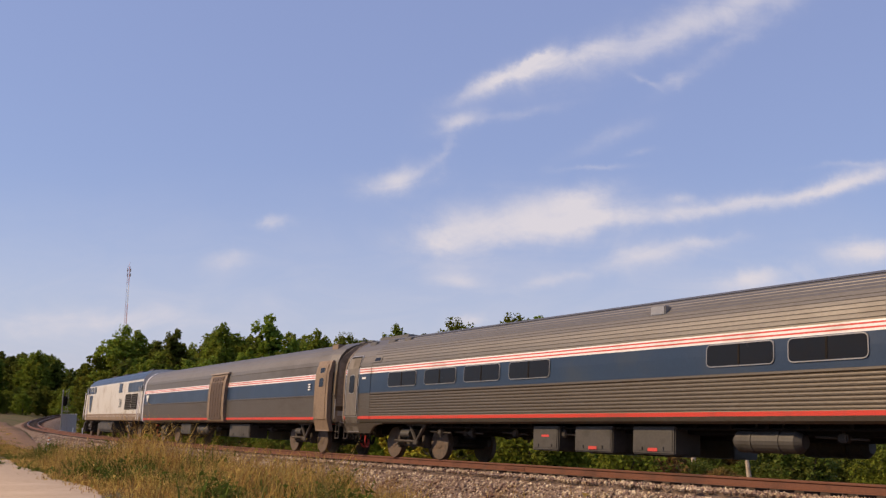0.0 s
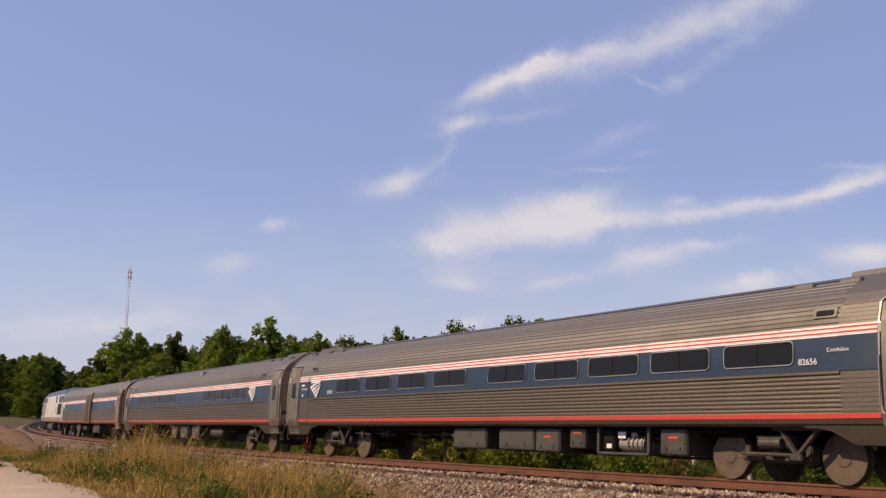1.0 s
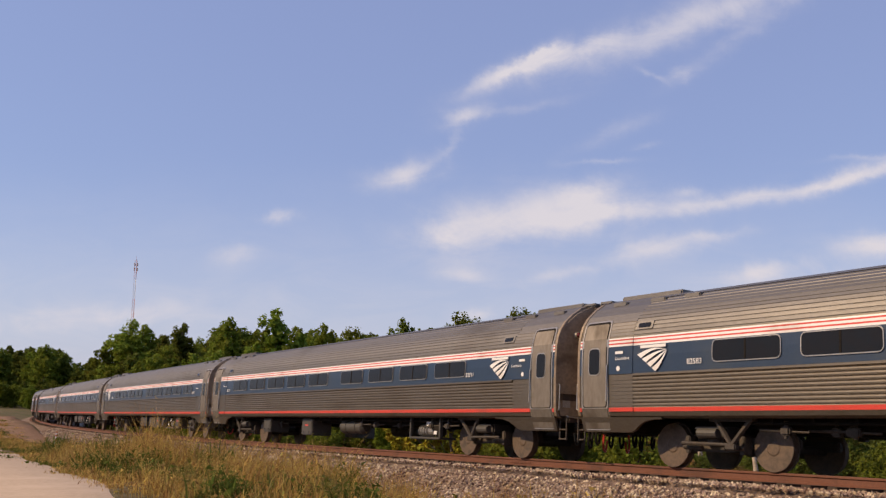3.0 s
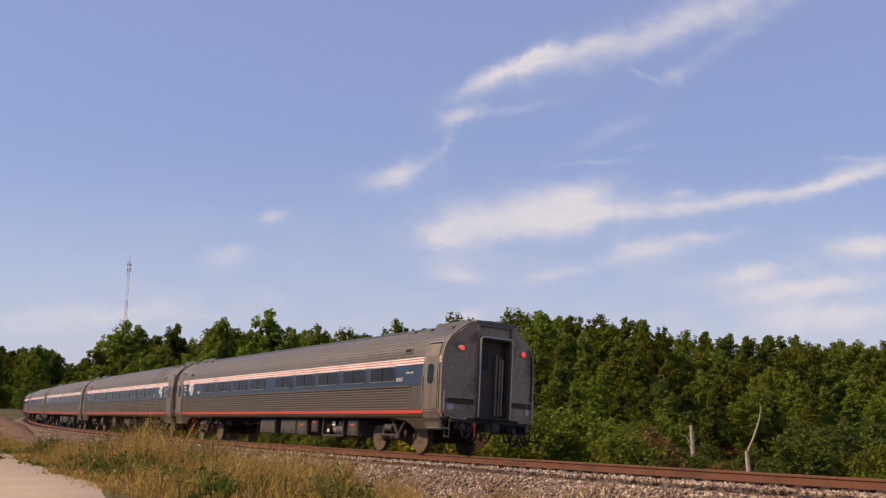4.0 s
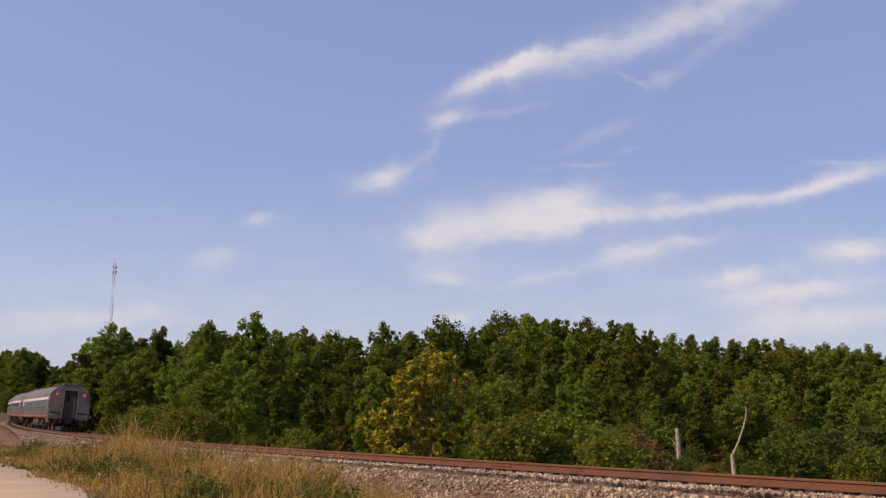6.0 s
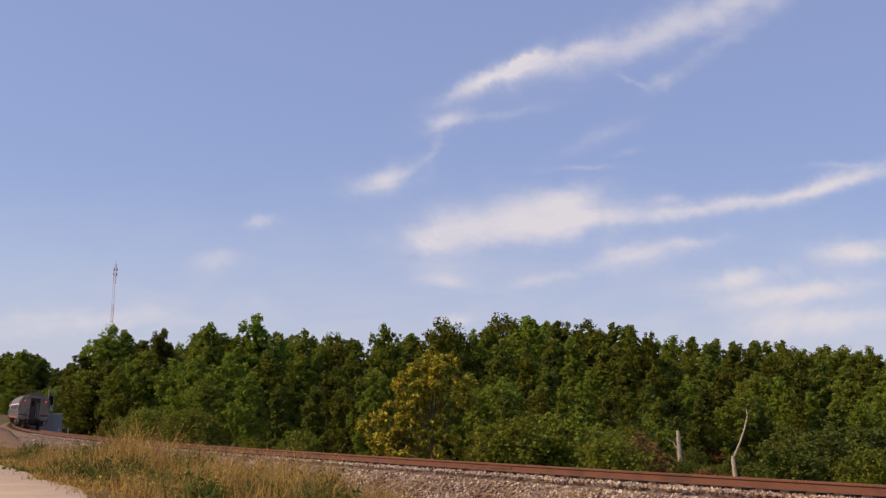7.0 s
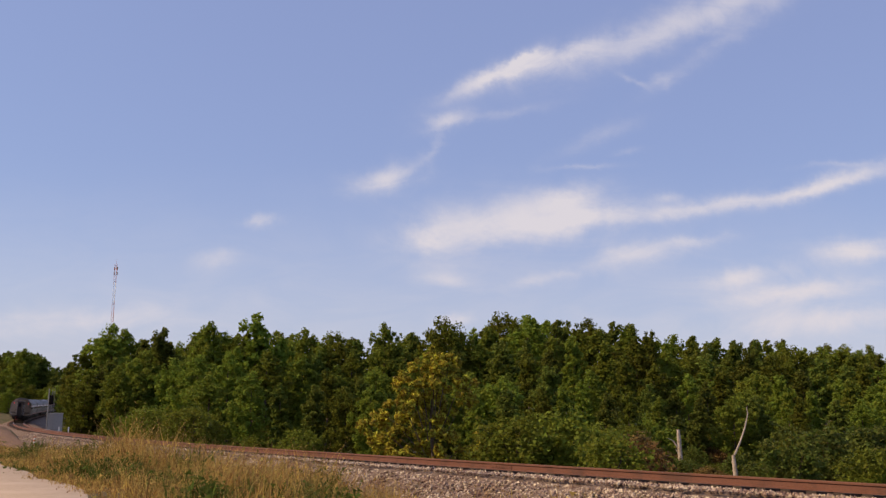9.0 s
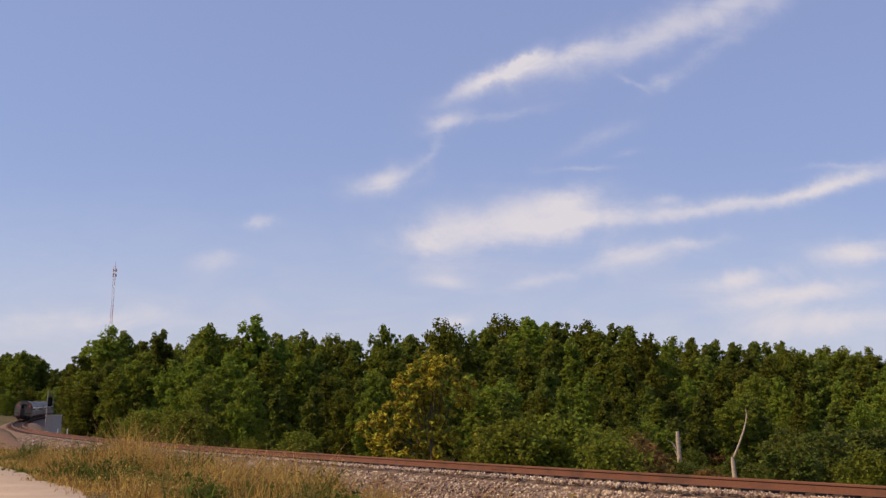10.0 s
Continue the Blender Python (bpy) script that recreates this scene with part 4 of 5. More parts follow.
def car_end(car, e, lit=False):
    """Folded end wall, gangway and couplers at one end; e = 1 front, -1 rear."""
    x = e * END_X
    for k in (1, -1):
        part("end_panel", end_sheet(e, k, 1.64, 3.72, 0.0), "end_steel", car, "stained stainless end panel")
        part("end_panel_ledge", end_sheet(e, k, 1.56, 1.645, 0.035), "end_steel", car)
        box_ = part("end_box", end_sheet(e, k, 1.04, 1.40, 0.05, outer=0.95), "end_steel", car)
        part("end_recess", end_sheet(e, k, 1.38, 1.58, -0.05), "interior", car)
        part("socket_cover", end_sheet(e, k, 1.24, 1.40, 0.065, inner=1.22, outer=0.90), "gasket", box_)
        bm = bmesh.new()
        bent(bm, [(e * (end_x(1.30) + 0.07), k * 1.30, 1.05), (e * (end_x(1.30) + 0.14), k * 1.30, 1.02), (e * (end_x(0.9) + 0.14), k * 0.9, 1.00), (e * (end_x(0.9) + 0.05), k * 0.9, 1.05)], 0.017)
        part("grab_rail", bm, "gasket", car)
        bm = bmesh.new()
        bent(bm, [(e * (END_X + 0.02), k * 1.49, 1.15), (e * (END_X + 0.11), k * 1.52, 1.18), (e * (END_X + 0.11), k * 1.52, 1.75), (e * (END_X + 0.02), k * 1.49, 1.78)], 0.017)
        part("grab_rail", bm, "gasket", car)
        part("corner_post", B(*sorted((x + e * 0.20, x + e * 0.30)), *sorted((k * 0.545, k * 0.635)), 1.05, 3.72, bevel=0.02), "end_steel", car)
        bm = bmesh.new()
        lx = end_x(1.06)
        rod(bm, (e * (lx - 0.02), k * 1.06, 2.98), (e * (lx + 0.07), k * 1.06, 2.98), 0.088, 0.080, seg=18)
        lamp = part("marker_light", bm, "gasket", car)
        part("lens", rod(bmesh.new(), (e * (lx + 0.065), k * 1.06, 2.98), (e * (lx + 0.11), k * 1.06, 2.98), 0.070, 0.045, seg=16), "lamp_red" if lit else "lens", lamp, "glowing red lens" if lit else "")
    part("header", B(*sorted((x + e * 0.10, x + e * 0.22)), -0.56, 0.56, 3.36, 3.74, bevel=0.02), "end_steel", car)
    bm = bmesh.new()
    box(bm, *sorted((x - e * 0.10, x + e * 0.33)), -0.70, 0.70, 3.715, 3.80, 0.03)
    box(bm, *sorted((x + e * 0.10, x + e * 0.31)), -0.60, 0.60, 3.64, 3.72, 0.02)
    part("roof_lip", bm, "roof", car)
    part("gangway_frame", arch(*sorted((x + e * 0.33, x + e * 0.385)), 0.56, 1.06, 3.36, 0.12, 0.04), "gasket", car, "worn metal gangway frame")
    part("diaphragm", arch(*sorted((x + e * 0.12, x + e * 0.33)), 0.535, 1.06, 3.335, 0.12, 0.06), "brown_door", car, "brown pleated gangway diaphragm")
    d = part("end_door", B(*sorted((x - e * 0.02, x + e * 0.03)), -0.48, 0.48, 1.10, 3.30, bevel=0.01), "interior", car, "dark recessed end door")
    part("pane", B(*sorted((x + e * 0.03, x + e * 0.04)), 0.05, 0.36, 2.45, 3.00), "glass", d)
    for y in (-0.16, -0.28, -0.38):
        part("folding_gate", B(*sorted((x + e * 0.10, x + e * 0.16)), y - 0.025, y + 0.02, 1.15, 3.0 + y * 0.6, bevel=0.008), "end_steel" if y > -0.3 else "gasket", car)
    part("sill_plate", B(*sorted((x + e * 0.05, x + e * 0.40)), -0.55, 0.55, 1.03, 1.08, bevel=0.01), "grime", car)
    part("buffer_beam", B(*sorted((x - e * 0.15, x + e * 0.20)), -1.30, 1.30, 0.90, 1.04, bevel=0.03), "grime", car)
    bm = bmesh.new()
    box(bm, *sorted((x - e * 0.6, x + e * 0.30)), -0.11, 0.11, 0.68, 0.90, 0.03)
    box(bm, *sorted((x + e * 0.20, x + e * 0.40)), -0.24, 0.10, 0.62, 0.94, 0.06)
    box(bm, *sorted((x + e * 0.22, x + e * 0.36)), 0.08, 0.24, 0.66, 0.92, 0.05)
    part("coupler", bm, "grime", car)
    for q, y in enumerate((-1.02, -0.62, -0.40, 0.36, 0.55, 0.78, 1.0)):
        low = (0.42, 0.36, 0.46, 0.40, 0.30, 0.44, 0.52)[q]
        bm = bmesh.new()
        box(bm, *sorted((x + e * 0.10, x + e * 0.24)), y - 0.06, y + 0.06, 0.80, 0.92, 0.02)
        bent(bm, [(x + e * 0.20, y, 0.88), (x + e * 0.26, y, low + 0.14), (x + e * 0.29, y - 0.05, low), (x + e * 0.33, y - 0.13, low - 0.03), (x + e * 0.37, y - 0.20, low + 0.05), (x + e * 0.38, y - 0.24, low + 0.22)], 0.028)
        part("hose", bm, "red" if q == 4 else "rubber", car)
    for y, z, r in ((0.95, 0.80, 0.10), (0.70, 0.72, 0.08), (-0.8, 0.76, 0.09)):
        bm = bmesh.new()
        rod(bm, (x - e * 0.1, y, z), (x + e * 0.25, y, z), r, r * 0.8, 12)
        box(bm, *sorted((x + e * 0.02, x + e * 0.16)), y - 0.14, y + 0.14, z - 0.05, z + 0.10, 0.02)
        part("brake_gear", bm, "grime", car)
    for k in (1, -1):
        bm = bmesh.new()
        for z in (0.50, 0.72):
            rod(bm, (x - e * 0.02, k * 1.40, z), (x + e * 0.22, k * 1.34, z), 0.018)
        for q in (-0.02, 0.22):
            rod(bm, (x + e * q, k * 1.37, 0.48), (x + e * q, k * 1.37, 1.0), 0.018)
        part("step_iron", bm, "grime", car)


def passenger_car(lefts, boxes, tank, number, mark, cls=True, lit=False, pump=None):
    car = empty("passenger_car")
    v, f, m = loft([(-10.85, 0), (10.85, 0)], shell_profile(True), True)
    raw("body", v, f, SHELL_MATS, car, m)["label"] = "fluted stainless shell with blue band and red stripes"
    for e in (1, -1):
        st = [(10.85, 0.0), (11.4, 0.0), (12.57, 0.0), (12.60, 0.012)]
        v, f, m = loft([(e * x, i) for x, i in st], shell_profile(False), True)
        raw("vestibule", v, f, SHELL_MATS, car, m)["label"] = "smooth stainless end section"
        v, f, m = loft([(e * x, i) for x, i in ((12.555, 0.004), (12.56, -0.016), (12.635, -0.016), (12.645, 0.05))], [(y, z, 0) for y, z, _ in shell_profile(False)], False)
        raw("end_rim", v, f, ["end_steel"], car)["label"] = "rounded metal rim round the end"
        for sd in (1, -1):
            a, b = sorted((e * 11.66, e * 12.44))
            frame_ = part("door_frame", plate(bmesh.new(), a - 0.05, b + 0.05, 0.72, 3.17, sd, -0.02, 0.022, 0.10), "gasket", car, "bright metal door surround")
            # black sheet proud of the frame, painted in for the shaded gap
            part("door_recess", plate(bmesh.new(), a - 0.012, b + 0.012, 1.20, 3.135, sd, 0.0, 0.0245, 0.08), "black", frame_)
            dr = part("side_door", plate(bmesh.new(), a + 0.018, b - 0.018, 1.225, 3.085, sd, 0.0, 0.029, 0.06), "door_steel", car, "plain stainless side door")
            part("step_cover", plate(bmesh.new(), a - 0.012, b + 0.012, 0.74, 1.185, sd, -0.01, 0.028), "door_steel", car)
            part("door_bottom_seam", plate(bmesh.new(), a - 0.02, b + 0.02, 1.185, 1.205, sd, 0.0, 0.034), "gasket", dr)
            part("window_frame", plate(bmesh.new(), a + 0.20, b - 0.20, 1.92, 2.54, sd, 0.02, 0.036, 0.11), "gasket", dr)
            part("pane", plate(bmesh.new(), a + 0.225, b - 0.225, 1.945, 2.515, sd, 0.02, 0.042, 0.09), "glass", dr)
            part("door_handle", rod(bmesh.new(), (e * 11.63, sd * 1.62, 1.35), (e * 11.63, sd * 1.62, 2.15), 0.016), "gasket", car)
            # livery carried over the vestibule on both sides of the door
            for c, d in (sorted((e * 10.852, e * 11.60)), sorted((e * 12.495, e * 12.556))):
                for z0, z1, mt in ((1.93, 2.535, "blue"), (2.537, 2.58, "white"), (2.582, 2.612, "red"), (2.614, 2.66, "white"), (2.662, 2.692, "red"), (2.694, 2.725, "white"), (1.12, 1.205, "red")):
                    part("stripe", plate(bmesh.new(), c, d, z0, z1, sd, -0.02, 0.018), mt, car)
            # fluted steel carried to the door frame, in ribs
            c, d = sorted((e * 10.852, e * 11.60))
            for r in range(8):
                part("flute", plate(bmesh.new(), c, d, 1.235 + 0.080 * r, 1.287 + 0.080 * r, sd, -0.01, 0.009), "steel", car)
            for r in range(5):
                part("flute", plate(bmesh.new(), c, d, 2.775 + 0.078 * r, 2.835 + 0.078 * r, sd, -0.01, 0.007), "roof", car)
            # skirt sweeping down from the sill to the steps
            bm = bmesh.new()
            edge = [(10.05, 1.0), (10.05, 0.96), (10.35, 0.95), (10.60, 0.90), (10.80, 0.80), (10.92, 0.72), (11.05, 0.68), (12.52, 0.68), (12.55, 0.72), (12.55, 1.0)]
            lo = [bm.verts.new((e * u, sd * (1.34 + 0.12 * (z - 0.66) / 0.34), z)) for u, z in edge]
            hi = [bm.verts.new((e * u, sd * (1.41 + 0.12 * (z - 0.66) / 0.34), z)) for u, z in edge]
            n_e = len(edge)
            for q in range(n_e):
                bm.faces.new((lo[q], lo[(q + 1) % n_e], hi[(q + 1) % n_e], hi[q]))
            bm.faces.new(lo), bm.faces.new(hi)
            bmesh.ops.recalc_face_normals(bm, faces=bm.faces)
            part("skirt", bm, "steel", car)
            # vents and small windows by the roof
            bm = bmesh.new()
            c, d = sorted((e * 10.75, e * 10.35))
            plate(bm, c - 0.05, d + 0.05, 2.88, 3.06, sd, 0.0, 0.02, 0.03)
            vent = part("vent", bm, "roof", car)
            part("vent_pane", plate(bmesh.new(), c + 0.02, d - 0.02, 2.92, 3.02, sd, 0.0, 0.026, 0.03), "glass", vent)
        car_end(car, e, lit and e < 0)
        for k, x in enumerate((11.9, 10.7, 9.7)):
            for sd in (1, -1):
                b = B(e * x - 0.22, e * x + 0.22, sd * 0.72, sd * 1.0, 3.55, 3.655, bevel=0.02)
                part("roof_hatch", b, "roof", car)
        part("roof_cover", B(*sorted((e * 10.4, e * 12.3)), -0.55, 0.55, 3.74, 3.875, bevel=0.03), "roof", car)
        truck_part(car, e * 9.07)
    coach_windows(car, lefts)
    underfloor(car, boxes, tank)
    if pump:
        compressor(car, *pump)
    for sd in (1, -1):
        if mark is not None:
            arrow_mark(car, mark, sd)
        if number:
            u = 23.02 if sd > 0 else 23.68
            ob = lettering(number, 0.16, car, on_side(u, 2.06, sd, 0.02), "car_number")
            ob["label"] = "white car number"
            lettering(number, 0.16, car, on_side(3.72 if sd > 0 else 4.34, 2.06, sd, 0.02), "car_number")
            part("sign_plate", rod(bmesh.new(), (0, 0, -0.004), (0, 0, 0.004), 0.055, seg=14), "white", car).matrix_basis = on_side(1.72, 2.05, sd, 0.02)
        if cls:
            lettering("Coachclass", 0.10, car, on_side(23.62 if sd > 0 else 24.22, 2.27, sd, 0.024), "class_lettering")
            lettering("Coachclass", 0.10, car, on_side(1.62 if sd > 0 else 2.22, 2.24, sd, 0.024), "class_lettering")
        part("sign_plate", B(-0.12, 0.12, -0.03, 0.03, -0.002, 0.003), "white", car).matrix_basis = on_side(1.75, 2.40, sd, 0.03)
    return tagged(car, "fluted stainless passenger car with blue window band", "train car", "cars of the train")


COACH = [4.40 + 2.07 * i for i in range(4)] + [13.30 + 2.0 * i for i in range(5)]
CAFE = [3.31, 5.41, 7.45, 9.48, 16.05, 18.0, 20.0]
COACH_BOXES = [(11.3, 12.9, 0.42, 0), (13.45, 14.95, 0.42, 0), (15.0, 15.95, 0.40, 1), (16.3, 16.87, 0.5, 1), (19.26, 20.03, 0.42, 1)]
CAFE_BOXES = [(10.13, 11.13, 0.36, 1), (11.71, 13.0, 0.36, 2), (13.63, 14.88, 0.36, 2)]


def baggage_car():
    car = empty("baggage_car")
    rows = [(1.42, 0.98, 0), (1.51, 1.03, 0), (1.54, 1.10, 1), (1.55, 1.19, 0), (1.58, 1.88, 0), (1.60, 1.89, 0), (1.60, 1.93, 0), (1.58, 1.94, 2), (1.575, 2.48, 3),
            (1.572, 2.525, 1), (1.57, 2.56, 3), (1.568, 2.60, 1), (1.565, 2.635, 3), (1.56, 2.67, 4), (1.545, 2.95, 4), (1.555, 2.96, 4), (1.53, 3.10, 4), (1.43, 3.32, 4), (1.25, 3.52, 4), (1.0, 3.68, 4), (0.62, 3.80, 4), (0.26, 3.86, 4), (0, 3.87, 4)]
    v, f, m = loft([(-12.0, 0), (12.45, 0), (12.6, 0.03), (12.64, 0.1)], rows)
    raw("body", v, f, SHELL_MATS, car, m)["label"] = "smooth stainless shell with blue band and red stripes"
    v, f, m = loft([(-12.62, 0.06), (-12.0, 0)], [(y, z, 4 if k == 4 else 0) for y, z, k in rows])
    raw("vestibule", v, f, SHELL_MATS, car, m)
    # rim coloured white to stand in for the sun's highlight on the front edge
    v, f, m = loft([(12.34, -0.03), (12.5, -0.03)], [(y, z, 0) for y, z, _ in rows])
    raw("end_rim", v, f, ["white"], car)["label"] = "rim round the end, white for its sunlit highlight"
    for sd in (1, -1):
        bm = bmesh.new()
        plate(bm, 13.0 - 14.62, 13.0 - 12.4, 1.0, 3.10, sd, 0.0, 0.14, 0.02)
        fr = part("door_frame", bm, "tan", car, "tan metal surround of the loading door")
        bm = bmesh.new()
        plate(bm, 13.0 - 14.3, 13.0 - 12.7, 1.12, 2.96, sd, 0.04, 0.146)
        d = part("loading_door", bm, "brown_door", car, "brown loading door")
        bm = bmesh.new()
        for k in range(5):
            plate(bm, -1.25 + 0.36 * k - 0.02, -1.25 + 0.36 * k + 0.02, 1.2, 2.9, sd, 0.12, 0.155)
        part("rib", bm, "brown_door", d)
        bm = bmesh.new()
        plate(bm, 13.0 - 14.75, 13.0 - 12.3, 3.06, 3.14, sd, 0.0, 0.2)
        plate(bm, 13.0 - 14.75, 13.0 - 12.3, 1.0, 1.06, sd, 0.0, 0.19)
        part("door_rail", bm, "end_steel", car)
        bm = bmesh.new()
        plate(bm, -12.42, -11.3, 0.72, 3.10, sd, -0.02, 0.13, 0.04)
        part("door_frame", bm, "tan", car)
        bm = bmesh.new()
        plate(bm, -12.25, -11.5, 1.1, 2.98, sd, -0.02, 0.145, 0.04)
        dd = part("side_door", bm, "tan", car, "dusty tan side door")
        bm = bmesh.new()
        plate(bm, -12.05, -11.7, 2.2, 2.85, sd, 0.0, 0.155, 0.05)
        part("pane", bm, "glass", dd)
        bm = bmesh.new()
        for k in range(3):
            box(bm, -0.1, 0.1, 0.1 - 0.09 * k, 0.15 - 0.09 * k, 0, 0.004)
        part("sign_plate", bm, "white", car).matrix_basis = on_side(23.6, 2.2, sd, 0.03)
        bm = bmesh.new()
        vs = [bm.verts.new(p) for p in ((-0.28, 0.16, 0), (0.28, 0.16, 0), (0.05, -0.2, 0), (-0.05, -0.2, 0))]
        bm.faces.new(vs)
        part("emblem", bm, "white", car).matrix_basis = on_side(1.4 if sd > 0 else 24.6, 2.25, sd, 0.03)
    part("roof_vent", B(-11.9, -11.4, 0.9, 1.2, 3.52, 3.72, bevel=0.02), "tan", car)
    for e in (1, -1):
        car_end(car, e)
        truck_part(car, e * 9.1)
    underfloor(car, [(7.2, 8.9, 0.45, 0), (14.5, 17.0, 0.4, 0)], (9.5, 11.2))
    return tagged(car, "smooth stainless baggage car with tan loading doors", "baggage car", "cars of the train")


def locomotive():
    loco = empty("locomotive")
    # origin at the middle of its slot in the train; the rear end touches the baggage car
    rows = [(1.40, 1.05, 1), (1.44, 1.10, 1), (1.45, 1.32, 0), (1.47, 3.25, 0), (1.46, 3.38, 2), (1.40, 3.52, 2), (1.22, 3.74, 2), (0.92, 3.92, 2), (0.5, 4.0, 2), (0, 4.02, 2)]
    def skin(name, stations, mats, label):
        full = rows + [(-y, z, rows[max(len(rows) - 3 - i, 0)][2]) for i, (y, z, _) in enumerate(reversed(rows[:-1]))]
        n, verts, faces, mi = len(full), [], [], []
        for x, top, squeeze in stations:
            for y, z, _ in full:
                zz = z if z < 1.4 else 1.32 + (z - 1.32) * top
                verts.append((x - 0.25 * max(0, (z - 2.4)) * (squeeze > 0), y * (1 - squeeze * (1 if z < 9 else 0)), zz))
        for i in range(len(stations) - 1):
            for j in range(n - 1):
                a = i * n + j
                faces.append((a, a + 1, a + n + 1, a + n))
                mi.append(full[j][2])
        faces += [tuple(reversed(range(n))), tuple(range((len(stations) - 1) * n, len(stations) * n))]
        mi += [0, 0]
        ob = raw(name, verts, faces, mats, loco, mi)
        ob["label"] = label
        bm = bmesh.new()
        bm.from_mesh(ob.data)
        bmesh.ops.recalc_face_normals(bm, faces=bm.faces)
        bm.to_mesh(ob.data)
        bm.free()
    skin("body", [(-12.6, 1, 0), (4.6, 1, 0), (5.6, 1.0, 0.02), (6.9, 0.86, 0.10), (7.6, 0.55, 0.2), (7.75, 0.2, 0.28)], ["silver", "tan", "blue"], "pale grey hood with blue roof")
    for sd in (1, -1):
        def slab(name, x0, x1, z0, z1, mat, out_by=0.012, parent=loco, bevel=0.0):
            b = bmesh.new()
            y0, y1 = sorted((sd * 1.43, sd * (1.45 + out_by)))
            box(b, x0, x1, y0, y1, z0, z1, bevel)
            return part(name, b, mat, parent)
        slab("sill_stripe", -12.5, 6.5, 1.34, 1.46, "tan", 0.006)
        for k in range(4):
            slab("cab_window" if k < 2 else "vent_window", 2.2 + 1.0 * k, 2.9 + 1.0 * k, 2.86, 3.30, "glass", 0.04)
        slab("radiator_grille", -9.6, -8.0, 1.7, 2.6, "black", 0.03)
        slab("radiator_grille", -11.4, -9.8, 1.7, 2.6, "black", 0.03)
        for k in range(8):
            slab("louvre", -11.35, -8.05, 1.74 + k * 0.105, 1.78 + k * 0.105, "box", 0.05)
        slab("blue_panel", -6.8, -5.9, 2.75, 3.3, "blue", 0.05)
        slab("blue_panel", -12.55, -8.6, 2.72, 3.26, "blue", 0.04)
        slab("hood_panel", -8.5, -3.0, 1.5, 3.3, "silver", 0.02)
        slab("cab_door", 5.2, 5.9, 1.4, 3.1, "silver", 0.03, bevel=0.01)
        for x in (4.95, 6.05, -11.9, -12.4):
            part("grab_rail", rod(bmesh.new(), (x, sd * 1.53, 1.1), (x, sd * 1.53, 3.0), 0.025), "white", loco)
        b = bmesh.new()
        for k in range(3):
            vs = [b.verts.new(q) for q in ((-0.7 + 0.45 * k, 0.5, 0), (-0.35 + 0.45 * k, 0.5, 0), (0.05 + 0.12 * k, -0.6, 0), (-0.08 + 0.12 * k, -0.6, 0))]
            b.faces.new(vs)
        box(b, -0.7, 0.75, 0.68, 0.78, -0.002, 0.002)
        p = part("emblem", b, "blue", loco)
        p.matrix_basis = Matrix.Translation((3.9, sd * 1.495, 2.25)) @ pose(0, 0, 0, 0, 0, 180 if sd > 0 else 0) @ pose(0, 0, 0, 90)
        num = lettering("24", 0.75, loco, Matrix.Translation((-6.3 if sd > 0 else -7.2, sd * 1.50, 1.85)) @ pose(0, 0, 0, 0, 0, 180 if sd > 0 else 0) @ pose(0, 0, 0, 90), "engine_number", "blue")
    bm = bmesh.new()
    box(bm, -12.0, 6.8, -1.2, 1.2, 0.9, 1.08, 0.03)
    part("underframe", bm, "black", loco)
    bm = bmesh.new()
    box(bm, -4.2, 0.8, -1.35, 1.35, 0.35, 1.0, 0.12)
    part("fuel_tank", bm, "box", loco)
    bm = bmesh.new()
    for x in (-10, -7, -2.5, 1.0):
        box(bm, x - 0.7, x + 0.7, -0.6, 0.6, 3.95, 4.10, 0.04)
    part("roof_fan", bm, "box", loco)
    part("snow_plough", B(7.0, 7.6, -1.2, 1.2, 0.25, 1.0, bevel=0.1), "grime", loco)
    truck_part(loco, 4.6, 1.4)
    truck_part(loco, -8.6, 1.4)
    return tagged(loco, "pale grey diesel locomotive with dark blue roof", "locomotive")


# ---- trees ----
def tube(verts, faces, pts, radii, seg=7):
    base = len(verts)
    for p, r in zip(pts, radii):
        for k in range(seg):
            a = 6.2832 * k / seg
            verts.append((p[0] + r * math.cos(a), p[1] + r * math.sin(a), p[2]))
    for i in range(len(pts) - 1):
        for k in range(seg):
            a, b = base + i * seg + k, base + i * seg + (k + 1) % seg
            faces.append((a, b, b + seg, a + seg))


def leaf_cloud(rs, lobes, count, size):
    """Leaf sprays in small clumps (x, y, z, rx, ry, rz), turned every way."""
    lobes = np.array(lobes, float)
    area = lobes[:, 3] * (lobes[:, 3] + lobes[:, 5])
    pick = rs.choice(len(lobes), count, p=area / area.sum())
    d = rs.normal(size=(count, 3))
    d[:, 2] += 0.2
    d /= np.linalg.norm(d, axis=1)[:, None]
    rad = rs.rand(count) ** 0.4 + 0.16 * rs.normal(size=count)
    c = lobes[pick, :3] + d * rad[:, None] * lobes[pick, 3:]
    nrm = d * 0.9 + (0, 0, 0.2) + 0.65 * rs.normal(size=(count, 3))
    nrm /= np.linalg.norm(nrm, axis=1)[:, None]
    t1 = np.cross(nrm, rs.normal(size=(count, 3)))
    t1 /= np.linalg.norm(t1, axis=1)[:, None] + 1e-6
    t2 = np.cross(nrm, t1)
    sz = size * rs.uniform(0.55, 1.35, count)[:, None]
    v = np.stack([c - t1 * sz * 0.5 - t2 * sz * 0.3, c + t1 * sz * 0.5 - t2 * sz * 0.3, c + t2 * sz * 0.75], 1)
    return v.reshape(-1, 3).tolist(), np.arange(3 * count).reshape(-1, 3).tolist()


